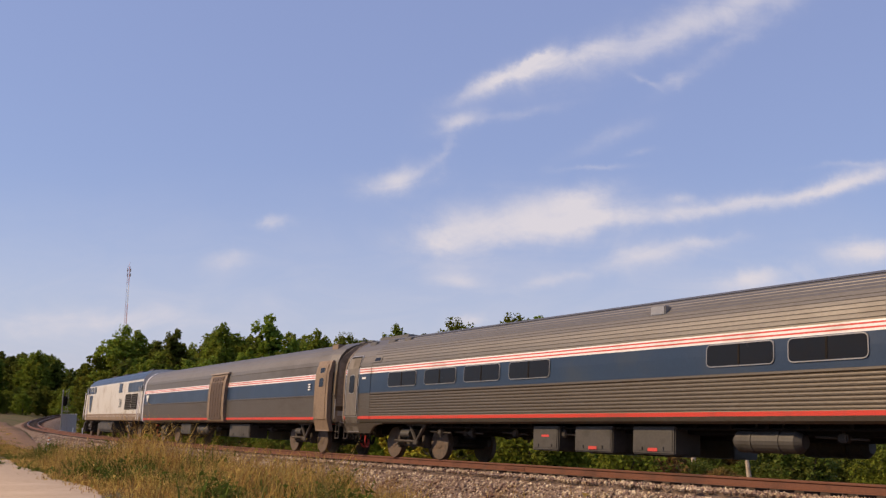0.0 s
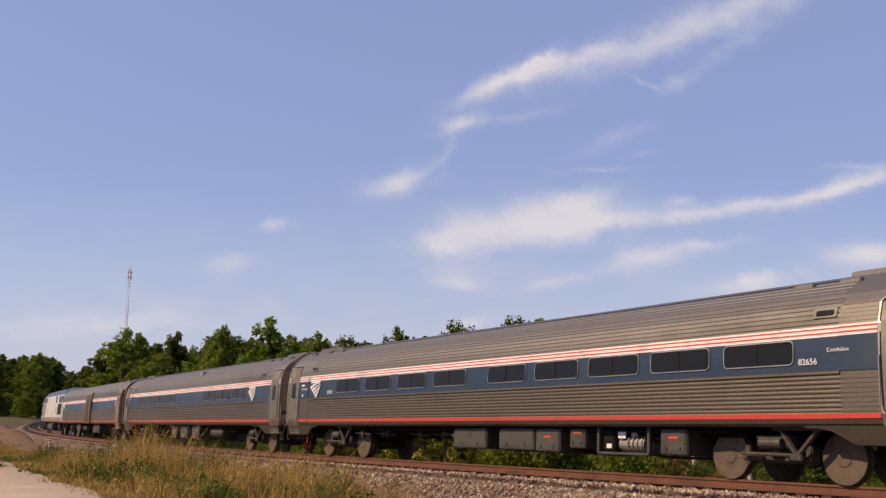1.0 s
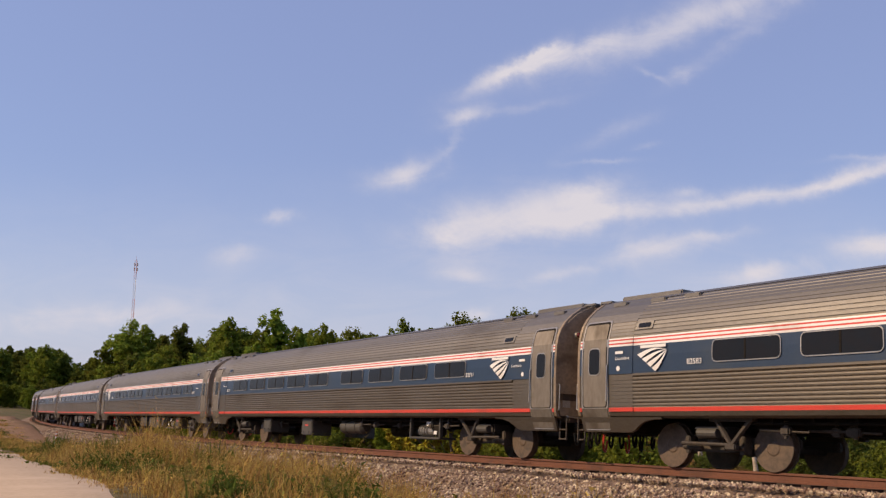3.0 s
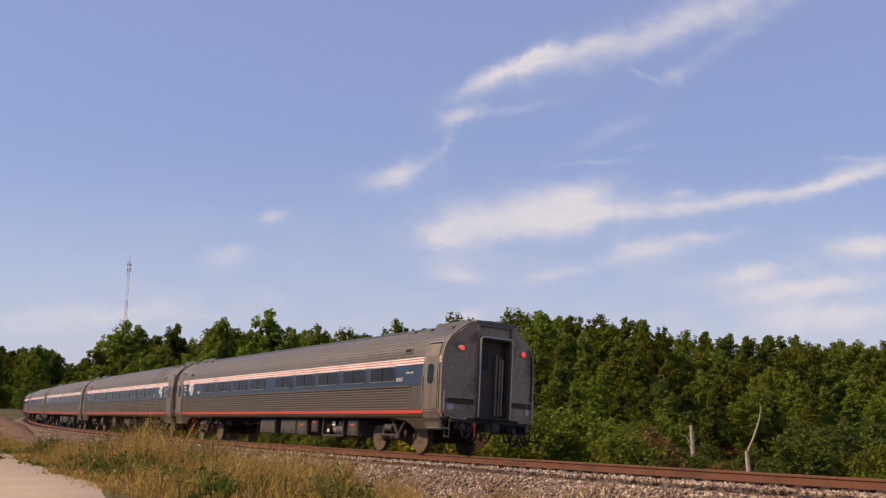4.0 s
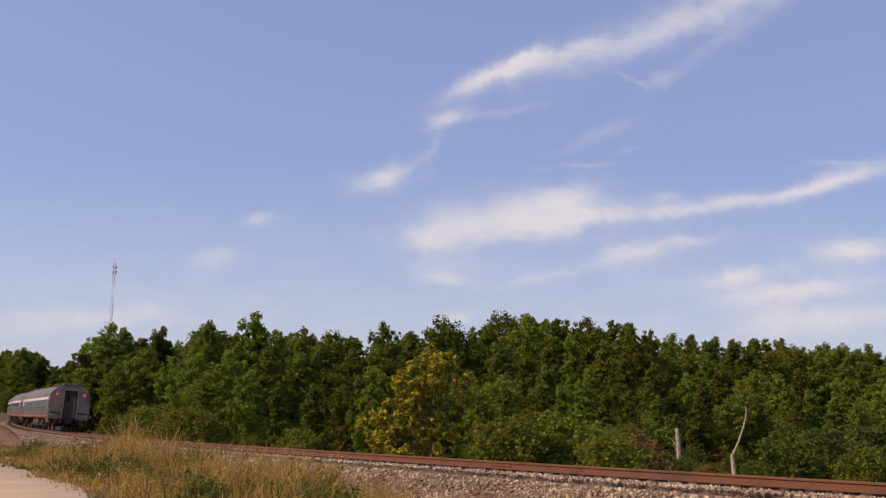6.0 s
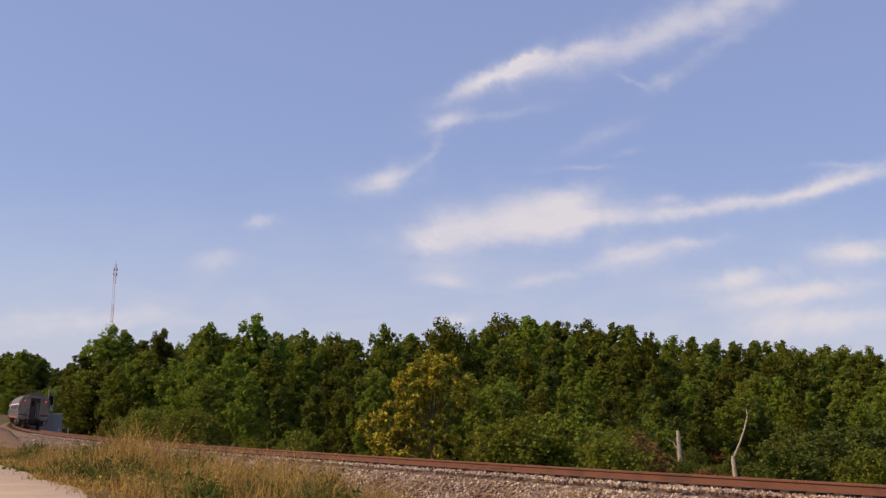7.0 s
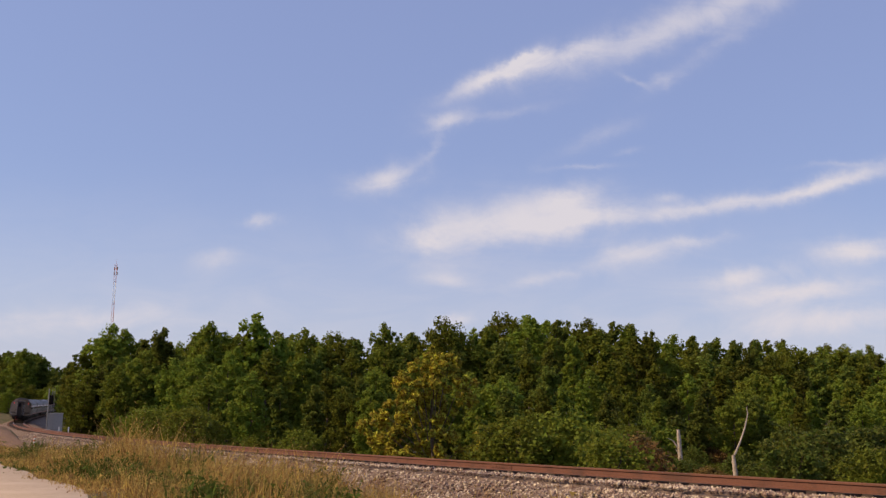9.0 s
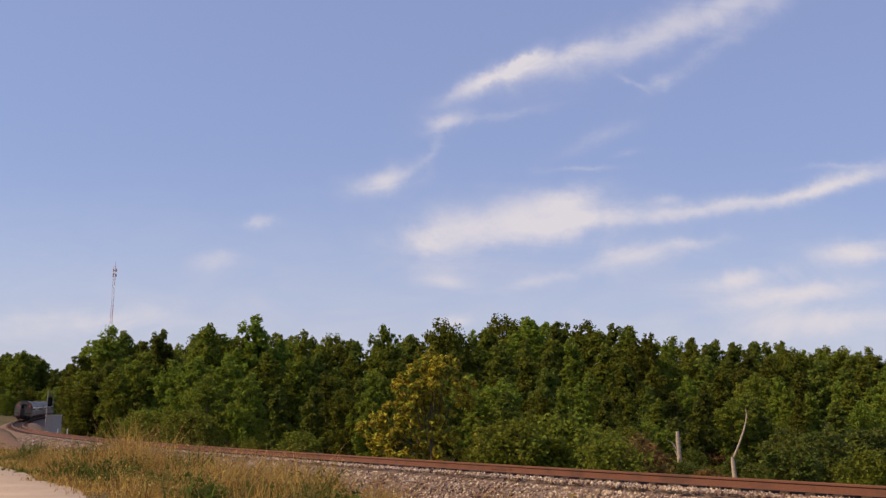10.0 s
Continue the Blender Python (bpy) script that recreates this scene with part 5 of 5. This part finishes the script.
def tree(name, seed, height, spread, kind, leaves, size, leaf_mat, label, category="tree", multi=1):
    """Tapered trunk, a limb to every bough, each bough a spray of small leaf clumps."""
    rs = np.random.RandomState(seed)
    root = empty(name)
    verts, faces, lobes = [], [], []
    boughs = {"round": 34, "spire": 40, "pine": 46}[kind] // (1 if multi == 1 else 2)
    tip_r = 0.012 * height
    for stem in range(multi):
        lean = rs.uniform(-0.05, 0.05, 2) * height * (1 if multi == 1 else 4.5)
        n = 8
        pts = np.array([(lean[0] * (i / n) ** 1.3 + 0.06 * rs.normal(), lean[1] * (i / n) ** 1.3 + 0.06 * rs.normal(), height * 0.96 * i / n - 0.3) for i in range(n + 1)])
        tube(verts, faces, pts.tolist(), [height * 0.015 * (1 - 0.88 * i / n) + 0.015 for i in range(n + 1)])
        for k in range(boughs):
            f = 0.08 + 0.88 * (k + rs.rand()) / boughs
            if kind == "round":
                env = math.sqrt(max(0.03, 1 - ((f - 0.46) / 0.56) ** 2))
            elif kind == "spire":
                env = min(1.0, 3.0 * f) * (1.04 - f) ** 0.6 * 1.1
            else:
                env = min(1.0, 2.4 * f) * (1.05 - f) ** 0.48 * rs.uniform(0.65, 1.2)
            i = min(int(f * n), n - 1)
            p = pts[i] + (pts[i + 1] - pts[i]) * (f * n - i)
            a = k * 2.4 + rs.uniform(-0.5, 0.5)
            reach = spread * 0.42 * env * rs.uniform(0.55, 1.0)
            rise = {"round": 0.25, "spire": 0.5, "pine": 0.12}[kind] * reach
            q = p + np.array((math.cos(a) * reach, math.sin(a) * reach, rise))
            mid = (p + q) / 2 + (0, 0, -0.06 * reach)
            tube(verts, faces, [tuple(p), tuple(mid), tuple(q)], [0.004 * height, 0.003 * height, 0.012], 5)
            r = spread * (0.085 + 0.085 * env) * rs.uniform(0.75, 1.25)
            flat = 0.6 if kind == "pine" else 0.85
            for _ in range(9):
                g = rs.normal(size=3)
                g /= np.linalg.norm(g)
                g[2] = g[2] * flat + 0.12
                c = q + g * r * rs.uniform(0.35, 1.05)
                u = r * rs.uniform(0.22, 0.46)
                lobes.append((*c, u, u, u * rs.uniform(0.65, 1.0)))
            lobes.append((*mid, r * 0.6, r * 0.6, r * 0.5))
        for k in range(7):     # the leader, narrowing to the tip
            f = k / 6
            u = spread * (0.095 - 0.045 * f) * (1.3 if kind == "round" else 1.0)
            lobes.append((*(pts[-1] + rs.normal(size=3) * spread * (0.09 - 0.06 * f) + (0, 0, height * (0.09 * f - 0.05))), u, u, u * 1.3))
    raw("trunk", verts, faces, "bark", root)
    v, f = leaf_cloud(rs, lobes, leaves, size)
    raw("crown", v, f, leaf_mat, root)
    return tagged(root, label, category)


def place(az_x, dist, drop=0.0):
    """Ground place seen at that column of the picture's plane, at a distance ahead."""
    x = (az_x - 784) / 1775 * dist
    return x, dist, float(ground_z(x, dist)[0]) - drop


def canopy(x):
    """Height of the wood's upper edge, as tangent of elevation, by column."""
    return float(np.interp(x, [0, 250, 450, 560, 640, 720, 830, 880, 935, 1050, 1130, 1180, 1300, 1450, 1568, 1900],
                           [0.047, 0.058, 0.072, 0.069, 0.068, 0.072, 0.076, 0.089, 0.099, 0.089, 0.088, 0.077, 0.080, 0.072, 0.065, 0.058]))


def build_trees():
    kinds = [tree("broadleaf_tree", 1, 12, 7.5, "round", 9800, 0.28, "leaf", "dense green broadleaf tree in full leaf"),
             tree("broadleaf_tree", 2, 12, 6.2, "round", 9400, 0.28, "leaf", "dense green broadleaf tree in full leaf"),
             tree("poplar_tree", 3, 12, 5.2, "spire", 10000, 0.25, "leaf", "tall narrow green poplar-like tree"),
             tree("pine_tree", 4, 12, 5.8, "pine", 9000, 0.28, "pine", "dark green pine with layered boughs"),
             tree("pine_tree", 5, 12, 5.0, "pine", 10000, 0.26, "pine", "dark green pine with layered boughs"),
             tree("broadleaf_tree", 6, 12, 8.5, "round", 10200, 0.29, "leaf", "wide green broadleaf tree in full leaf")]
    rnd = random.Random(21)

    def put(src, col, dist, height, wide=1.0):
        x, y, z = place(col, dist, 0.3)
        k = height / 12
        m = Matrix.Translation((x, y, z)) @ pose(0, 0, 0, 0, 0, rnd.uniform(0, 360)) @ Matrix.Diagonal((k * wide, k * wide, k, 1))
        ob = copy_thing(src, m)
        ob["group"] = "trees of the wood"
        return ob

    # trees that stand out against the sky: column, distance, tangent of the top's height, kind, width
    leading = [(195, 150, 0.070, 0, 1.05), (218, 152, 0.067, 1, 1.0), (168, 155, 0.056, 1, 0.75), (292, 140, 0.0715, 3, 1.0), (262, 145, 0.060, 4, 1.0),
               (372, 132, 0.0755, 1, 1.0), (345, 138, 0.066, 3, 1.0), (453, 128, 0.0856, 2, 1.15), (428, 130, 0.069, 4, 1.0), (500, 130, 0.060, 0, 0.9),
               (536, 126, 0.0715, 2, 0.9), (676, 140, 0.077, 1, 0.8), (797, 150, 0.0825, 5, 0.8), (720, 150, 0.070, 3, 0.9),
               (600, 178, 0.0665, 5, 1.0), (630, 175, 0.063, 3, 1.0), (128, 158, 0.037, 4, 1.1), (146, 150, 0.048, 1, 0.9), (172, 142, 0.034, 3, 1.2), (150, 140, 0.022, 0, 1.3), (205, 138, 0.036, 4, 1.2), (240, 134, 0.04, 2, 1.2)]
    for col, dist, top, k, wide in leading:
        z = place(col, dist)[2]
        put(kinds[k], col, dist, (EYE[2] + top * dist - z) * 1.02, wide)
    for row, (dist, share, step) in enumerate([(200, 1.0, 34), (172, 0.95, 38), (145, 0.80, 46), (120, 0.62, 52), (98, 0.44, 60), (80, 0.26, 60)]):
        col = 205.0
        while col < 1700:
            if dist >= 118 or col > (330 if dist > 90 else 480):
                d = dist * rnd.uniform(0.95, 1.05) * (1.0 if col > 500 else 0.96) + (6 if dist < 85 else 0)
                z = place(col, d)[2]
                top = canopy(col) * (0.94 if col > 560 else 1.0) * share * rnd.uniform(0.92 if share > 0.7 else 0.6, 1.05 if share > 0.7 else 1.2)
                h = EYE[2] + top * d - z
                put(kinds[rnd.choice([0, 1, 1, 2, 2, 2, 3, 3, 4, 5])], col, d, max(3.5, h), rnd.uniform(0.9, 1.2))
            col += step * rnd.uniform(0.7, 1.3)
    for k in range(30):    # far wood across the line
        col = -130 + 9.0 * k
        d = 330 + rnd.uniform(-25, 25)
        top = float(np.interp(col, [-130, 50, 75, 100, 140], [0.049, 0.047, 0.041, 0.032, 0.030])) * rnd.uniform(0.86, 1.03)
        ob = put(kinds[rnd.choice([3, 4, 3, 1])], col, d, EYE[2] + top * d - place(col, d)[2] + 2.0, 1.2)
        ob.location.z -= 2.0
    for k in range(16):    # its lower edge
        col, d = -110 + 14 * k, 285 + rnd.uniform(-12, 12)
        put(kinds[rnd.choice([0, 1, 3, 5])], col, d, rnd.uniform(6.5, 9.0), 1.5)
    for k in range(22):    # unseen trees added across the road, behind the camera, for the steel to reflect
        s, side = -170 + 20 * k + rnd.uniform(-4, 4), rnd.uniform(58, 74)
        p = level(s, side, 0)
        kk = rnd.uniform(0.9, 1.35)
        ob = copy_thing(kinds[rnd.choice([0, 1, 5, 2])], Matrix.Translation((p.x, p.y, float(ground_z(p.x, p.y)[0]) - 0.3)) @ pose(0, 0, 0, 0, 0, rnd.uniform(0, 360)) @ Matrix.Diagonal((kk, kk, kk, 1)))
        ob["group"] = "trees across the road"
    for src in kinds:      # the models stand in the wood's far depth
        src.matrix_basis = Matrix.Translation((60 + 9 * kinds.index(src), 235, float(ground_z(60 + 9 * kinds.index(src), 235)[0]) - 0.3))

    # yellowing tree close behind the track
    x, y, z = place(768, 62, 0.2)
    rs = np.random.RandomState(12)
    root = empty("yellowing_tree", Matrix.Translation((x, y, z)))
    heads = [(0.1, 6.4, 0.9), (-0.8, 5.8, 0.9), (0.9, 5.9, 0.9), (1.8, 5.2, 0.8), (0.3, 5.1, 1.1), (-1.4, 4.9, 0.9), (2.0, 4.2, 0.7), (0.9, 4.1, 1.0), (-0.6, 4.0, 1.1), (-1.8, 3.8, 0.9),
             (-2.9, 3.5, 0.7), (-3.6, 2.8, 0.8), (-2.5, 2.6, 1.0), (-1.2, 2.7, 1.1), (0.2, 2.9, 1.0), (-3.0, 1.7, 0.9), (-1.8, 1.4, 1.0), (-0.4, 1.5, 1.1), (1.0, 1.9, 1.0), (2.3, 2.0, 0.8),
             (3.1, 1.5, 0.8), (1.7, 0.9, 0.9), (0.5, 0.6, 0.8), (3.8, 0.7, 0.6), (2.9, 0.5, 0.6), (-1.2, 0.5, 0.7)]
    verts, faces, lobes = [], [], []
    tube(verts, faces, [(0.2, 0, -0.4), (0.1, 0, 1.5), (-0.1, 0.1, 3.4), (0, 0.1, 6.2)], [0.14, 0.11, 0.08, 0.02])
    tube(verts, faces, [(-0.3, 0.2, -0.4), (-1.3, 0.4, 1.4), (-2.9, 0.3, 3.2)], [0.10, 0.07, 0.02])
    tube(verts, faces, [(0.4, 0.2, -0.4), (1.6, 0.2, 0.9), (3.2, 0.2, 1.7)], [0.10, 0.07, 0.02])
    for hx, hz, hr in heads:
        hx, hz, hr = hx * 1.06, hz * 1.16, hr * 1.08
        hy = rs.uniform(-1.3, 1.1)
        tube(verts, faces, [(hx * 0.35, hy * 0.2, hz * 0.55), (hx * 0.7, hy * 0.6, hz * 0.85), (hx, hy, hz)], [0.04, 0.028, 0.010], 5)
        for _ in range(11):
            g = rs.normal(size=3)
            g *= hr * rs.uniform(0.3, 1.0) / np.linalg.norm(g)
            r = hr * rs.uniform(0.16, 0.34)
            lobes.append((hx + g[0], hy + g[1], max(0.3, hz + g[2]), r, r, r * 0.9))
    raw("trunk", verts, faces, "bark", root)
    v, f = leaf_cloud(rs, lobes, 15000, 0.20)
    raw("crown", v, f, "gold", root)
    tagged(root, "bushy tree with yellow-green leaves, close behind the track", "tree")

    shrubs = [tree("shrub", 31, 2.6, 3.4, "round", 4200, 0.13, "leaf", "low leafy green shrub behind the track", "shrub", 3),
              tree("shrub", 32, 2.2, 3.2, "round", 4200, 0.13, "weed", "low olive-green shrub behind the track", "shrub", 3),
              tree("shrub", 34, 3.0, 3.0, "spire", 4200, 0.13, "weed", "upright yellow-green shrub behind the track", "shrub", 2),
              tree("shrub", 33, 1.7, 3.0, "round", 4000, 0.12, "brush", "low brownish brush behind the track", "shrub", 3)]
    spots = []
    for k in range(95):
        col = rnd.uniform(180, 1680)
        near = float(np.interp(col, [180, 400, 800, 1200, 1600], [85, 70, 56, 44, 38]))
        d = near * rnd.uniform(1.0, 2.4)
        if not (620 < col < 890 and d < 72) and not (1150 < col < 1345 and d < 82):
            spots.append((col, d))
    low = [(1030 + 13 * k + rnd.uniform(-6, 6), rnd.uniform(62, 73)) for k in range(34)] + [(1335 + 16 * k, rnd.uniform(48, 60)) for k in range(12)]
    spots += [(1120 + 9 * k, rnd.uniform(83, 95)) for k in range(30)]
    for col, d in low:     # low brush round the dead trees
        x, y, z = place(col, d, 0.12)
        sc = rnd.uniform(0.38, 0.62)
        ob = copy_thing(shrubs[rnd.choice([3, 3, 1, 0, 2]) if col < 1330 else rnd.choice([0, 1, 2])], Matrix.Translation((x, y, z)) @ pose(0, 0, 0, 0, 0, rnd.uniform(0, 360)) @ Matrix.Diagonal((sc * 1.4, sc * 1.4, sc, 1)))
        ob["group"] = "shrubs behind the track"
    for col, d in spots:
        x, y, z = place(col, d, 0.15)
        kk = 3 if (1030 < col < 1140 or 1180 < col < 1300) and rnd.random() < 0.6 else 2 if (1370 < col < 1480 and rnd.random() < 0.6) else rnd.choice([0, 0, 1, 0, 0, 2])
        sc = rnd.uniform(0.55, 1.5) * (0.75 if d < 50 else 1.15)
        ob = copy_thing(shrubs[kk], Matrix.Translation((x, y, z)) @ pose(0, 0, 0, 0, 0, rnd.uniform(0, 360)) @ Matrix.Diagonal((sc * 1.1, sc * 1.1, sc, 1)))
        ob["group"] = "shrubs behind the track"
    for k, src in enumerate(shrubs):
        x, y, z = place(950 + 90 * k, 95, 0.1)
        src.matrix_basis = Matrix.Translation((x, y, z))


def dead_trees():
    for col, dist, h, bend in ((1207, 75, 3.3, 0), (1304, 57, 1.85, 1)):
        x, y, z = place(col, dist)
        root = empty("dead_tree", Matrix.Translation((x, y, z)))
        verts, faces = [], []
        tube(verts, faces, [(0, 0, -0.3), (-0.03, 0, h * 0.4), (-0.10, 0.02, h * 0.8), (-0.14, 0, h)], [0.17, 0.14, 0.12, 0.08] if bend else [0.18, 0.165, 0.15, 0.12], 9)
        raw("trunk", verts, faces, "dead", root)
        verts, faces = [], []
        if bend:
            tube(verts, faces, [(-0.1, 0, h - 0.1), (0.3, 0, h + 0.8), (0.62, 0.1, h + 1.6), (0.78, 0.1, h + 2.3), (0.72, 0.1, h + 2.7)], [0.07, 0.055, 0.045, 0.035, 0.015], 6)
        else:
            tube(verts, faces, [(-0.1, 0, h * 0.55), (-0.5, 0, h * 0.74), (-1.0, 0, h * 0.82)], [0.09, 0.065, 0.03], 6)
            tube(verts, faces, [(-0.1, 0, h * 0.4), (-0.35, 0, h * 0.58)], [0.06, 0.02], 6)
            tube(verts, faces, [(0, 0, 0.1), (-0.4, 0.1, 0.25), (-0.9, 0.1, 0.2)], [0.08, 0.05, 0.02], 6)
        raw("branch", verts, faces, "dead", root)
        tagged(root, "bleached broken dead tree trunk with bare branch" if bend else "bleached broken dead stump with short branches", "dead tree")


def lineside():
    # marker post
    x, y, z = place(65, 56)
    post = empty("marker_post", Matrix.Translation((x, y, z)) @ pose(0, 0, 0, 0, 4, 0))
    part("pole", rod(bmesh.new(), (0, 0, -0.2), (0, 0, 1.25), 0.05, 0.05, 12), "white", post)
    for a, b in ((0.72, 0.84), (0.98, 1.08), (1.17, 1.26)):
        part("band", rod(bmesh.new(), (0, 0, a), (0, 0, b), 0.054, 0.054, 12), "orange", post)
    tagged(post, "slim white marker post with orange bands beside the ballast", "marker post")
    # equipment hut
    x, y, z = place(100, 128)
    z = float(rail_height(112)) - 0.45
    hut = empty("signal_hut", Matrix.Translation((x, y, z)) @ pose(0, 0, 0, 0, 0, 22))
    part("wall", B(-0.95, 0.95, -0.8, 0.8, -0.6, 2.0, bevel=0.02), "hut", hut)
    part("roof", B(-1.02, 1.02, -0.88, 0.88, 2.0, 2.1, bevel=0.02), "hut", hut)
    d = part("door", B(-0.35, 0.35, -0.84, -0.79, 0.05, 1.85, bevel=0.01), "hut", hut)
    part("door_handle", B(0.22, 0.28, -0.88, -0.83, 0.9, 1.05), "gasket", d)
    tagged(hut, "small grey sheet-metal signal hut beside the track", "signal hut")
    # signal mast
    x, y, z = place(87, 126)
    z = float(rail_height(112)) - 0.5
    sig = empty("signal_mast", Matrix.Translation((x, y, z)))
    part("pole", rod(bmesh.new(), (0, 0, -0.5), (0, 0, 5.2), 0.09, 0.07, 12), "gasket", sig, "silver steel pole")
    part("head", B(0.0, 0.6, -0.12, 0.12, 3.2, 4.4, bevel=0.1), "black", sig, "black signal head")
    for k in range(3):
        part("hood", rod(bmesh.new(), (0.3, -0.35, 3.45 + 0.36 * k), (0.3, -0.1, 3.45 + 0.36 * k), 0.13, 0.13, 12), "black", sig)
    bm = bmesh.new()
    for sx in (0.12, 0.42):
        rod(bm, (sx + 0.2, 0.25, -0.4), (sx + 0.2, 0.25, 5.4), 0.02)
    for k in range(17):
        rod(bm, (0.32, 0.25, 0.3 * k), (0.62, 0.25, 0.3 * k), 0.014)
    part("ladder", bm, "gasket", sig)
    part("base", B(-0.3, 0.5, -0.3, 0.4, -0.5, 0.15, bevel=0.03), "hut", sig)
    part("platform", B(0.0, 0.8, -0.1, 0.5, 2.5, 2.56), "gasket", sig)
    tagged(sig, "silver railway signal mast with black head and ladder", "railway signal")
    for col in (109, 126):
        x, y, z = place(col, 118)
        st = empty("short_post", Matrix.Translation((x, y, float(rail_height(104)) - 0.5)))
        part("pole", B(-0.06, 0.06, -0.06, 0.06, -0.4, 0.62, bevel=0.02), "white", st)
        tagged(st, "short white lineside post", "post", "short posts by the hut")
    # radio mast far away
    dist = 800
    x, y = (190.5 - 784) / 1775 * dist, dist
    top, wide = 111.0, 0.9
    mast = empty("radio_mast", Matrix.Translation((x, y, 0)))
    n = 7
    for k in range(n):
        bm = bmesh.new()
        z0, z1 = top * k / n, top * (k + 1) / n
        for q in ((-wide, -wide), (wide, -wide), (0, wide)):
            rod(bm, (*q, z0), (*q, z1), 0.11, seg=6)
        for j in range(6):
            a, b = z0 + (z1 - z0) * j / 6, z0 + (z1 - z0) * (j + 1) / 6
            rod(bm, (-wide, -wide, a), (wide, -wide, b), 0.05, seg=5)
            rod(bm, (wide, -wide, a), (0, wide, b), 0.05, seg=5)
            rod(bm, (0, wide, a), (-wide, -wide, b), 0.05, seg=5)
        part("lattice_section", bm, "mast_red" if k % 2 == 0 else "white", mast)
    for z0 in (top - 9, top - 5):
        for q in (-1.2, 1.2):
            part("antenna", B(q - 0.35, q + 0.35, -0.4, 0.4, z0, z0 + 2.6, bevel=0.05), "hut", mast)
    part("tip", rod(bmesh.new(), (0, 0, top), (0, 0, top + 4), 0.12, 0.05), "mast_red", mast)
    tagged(mast, "tall slender red and white lattice radio mast", "radio mast")


build_ground()
build_road()
build_bank()
build_bed()
build_rails()
build_trees()
dead_trees()
lineside()
build_grass()
build_stones()
build_ties()

# the train: engine, baggage car, five passenger cars
engine = locomotive()
baggage = baggage_car()
cafe = passenger_car(CAFE, CAFE_BOXES, (16.27, 17.87), "", 22.55, False)
coach_a = passenger_car(COACH, COACH_BOXES, None, "82656", 2.75, pump=(17.3, 18.9))
coach_b = passenger_car(COACH, COACH_BOXES, None, "82593", 2.75, pump=(17.3, 18.9))
coach_c = passenger_car(COACH, [(15.0, 15.95, 0.36, 1), (19.0, 19.8, 0.42, 0)], (11.2, 12.95), "82711", 2.75, pump=(6.1, 7.8))
coach_d = passenger_car(COACH, COACH_BOXES, None, "82583", 2.75, True, True, (17.3, 18.9))
for sd in (1, -1):
    hatch = part("roof_hatch", B(-1.62, -1.18, *sorted((sd * 1.13, sd * 1.33)), 3.30, 3.50, bevel=0.02), "gasket", cafe, "pale square roof hatch")
for unit, words in ((cafe, "stainless cafe car with two groups of windows and blank band"), (coach_d, "last stainless coach with red marker lights on its end")):
    unit["label"] = words


def car_pose(t, slot, turned=False, reach=9.07):
    s = S0 + SPEED * t - CAR * slot - CAR / 2
    a, b = beside(s + reach, 0, 0), beside(s - reach, 0, 0)
    d = a - b
    yaw, climb = math.atan2(d.y, d.x), math.atan2(d.z, math.hypot(d.x, d.y))
    m = Matrix.Translation((a + b) / 2) @ Matrix.Rotation(yaw, 4, "Z") @ Matrix.Rotation(-climb, 4, "Y") @ Matrix.Rotation(CANT, 4, "X")
    if turned:
        m = m @ Matrix.Rotation(math.pi, 4, "Z")
    return m


def motions():
    for unit, slot, turned in ((engine, -1, False), (baggage, 0, False), (cafe, 1, False), (coach_a, 2, False), (coach_b, 3, False), (coach_c, 4, True), (coach_d, 5, False)):
        walk(unit, [(k * 0.2, car_pose(k * 0.2, slot, turned)) for k in range(51)])


motions()
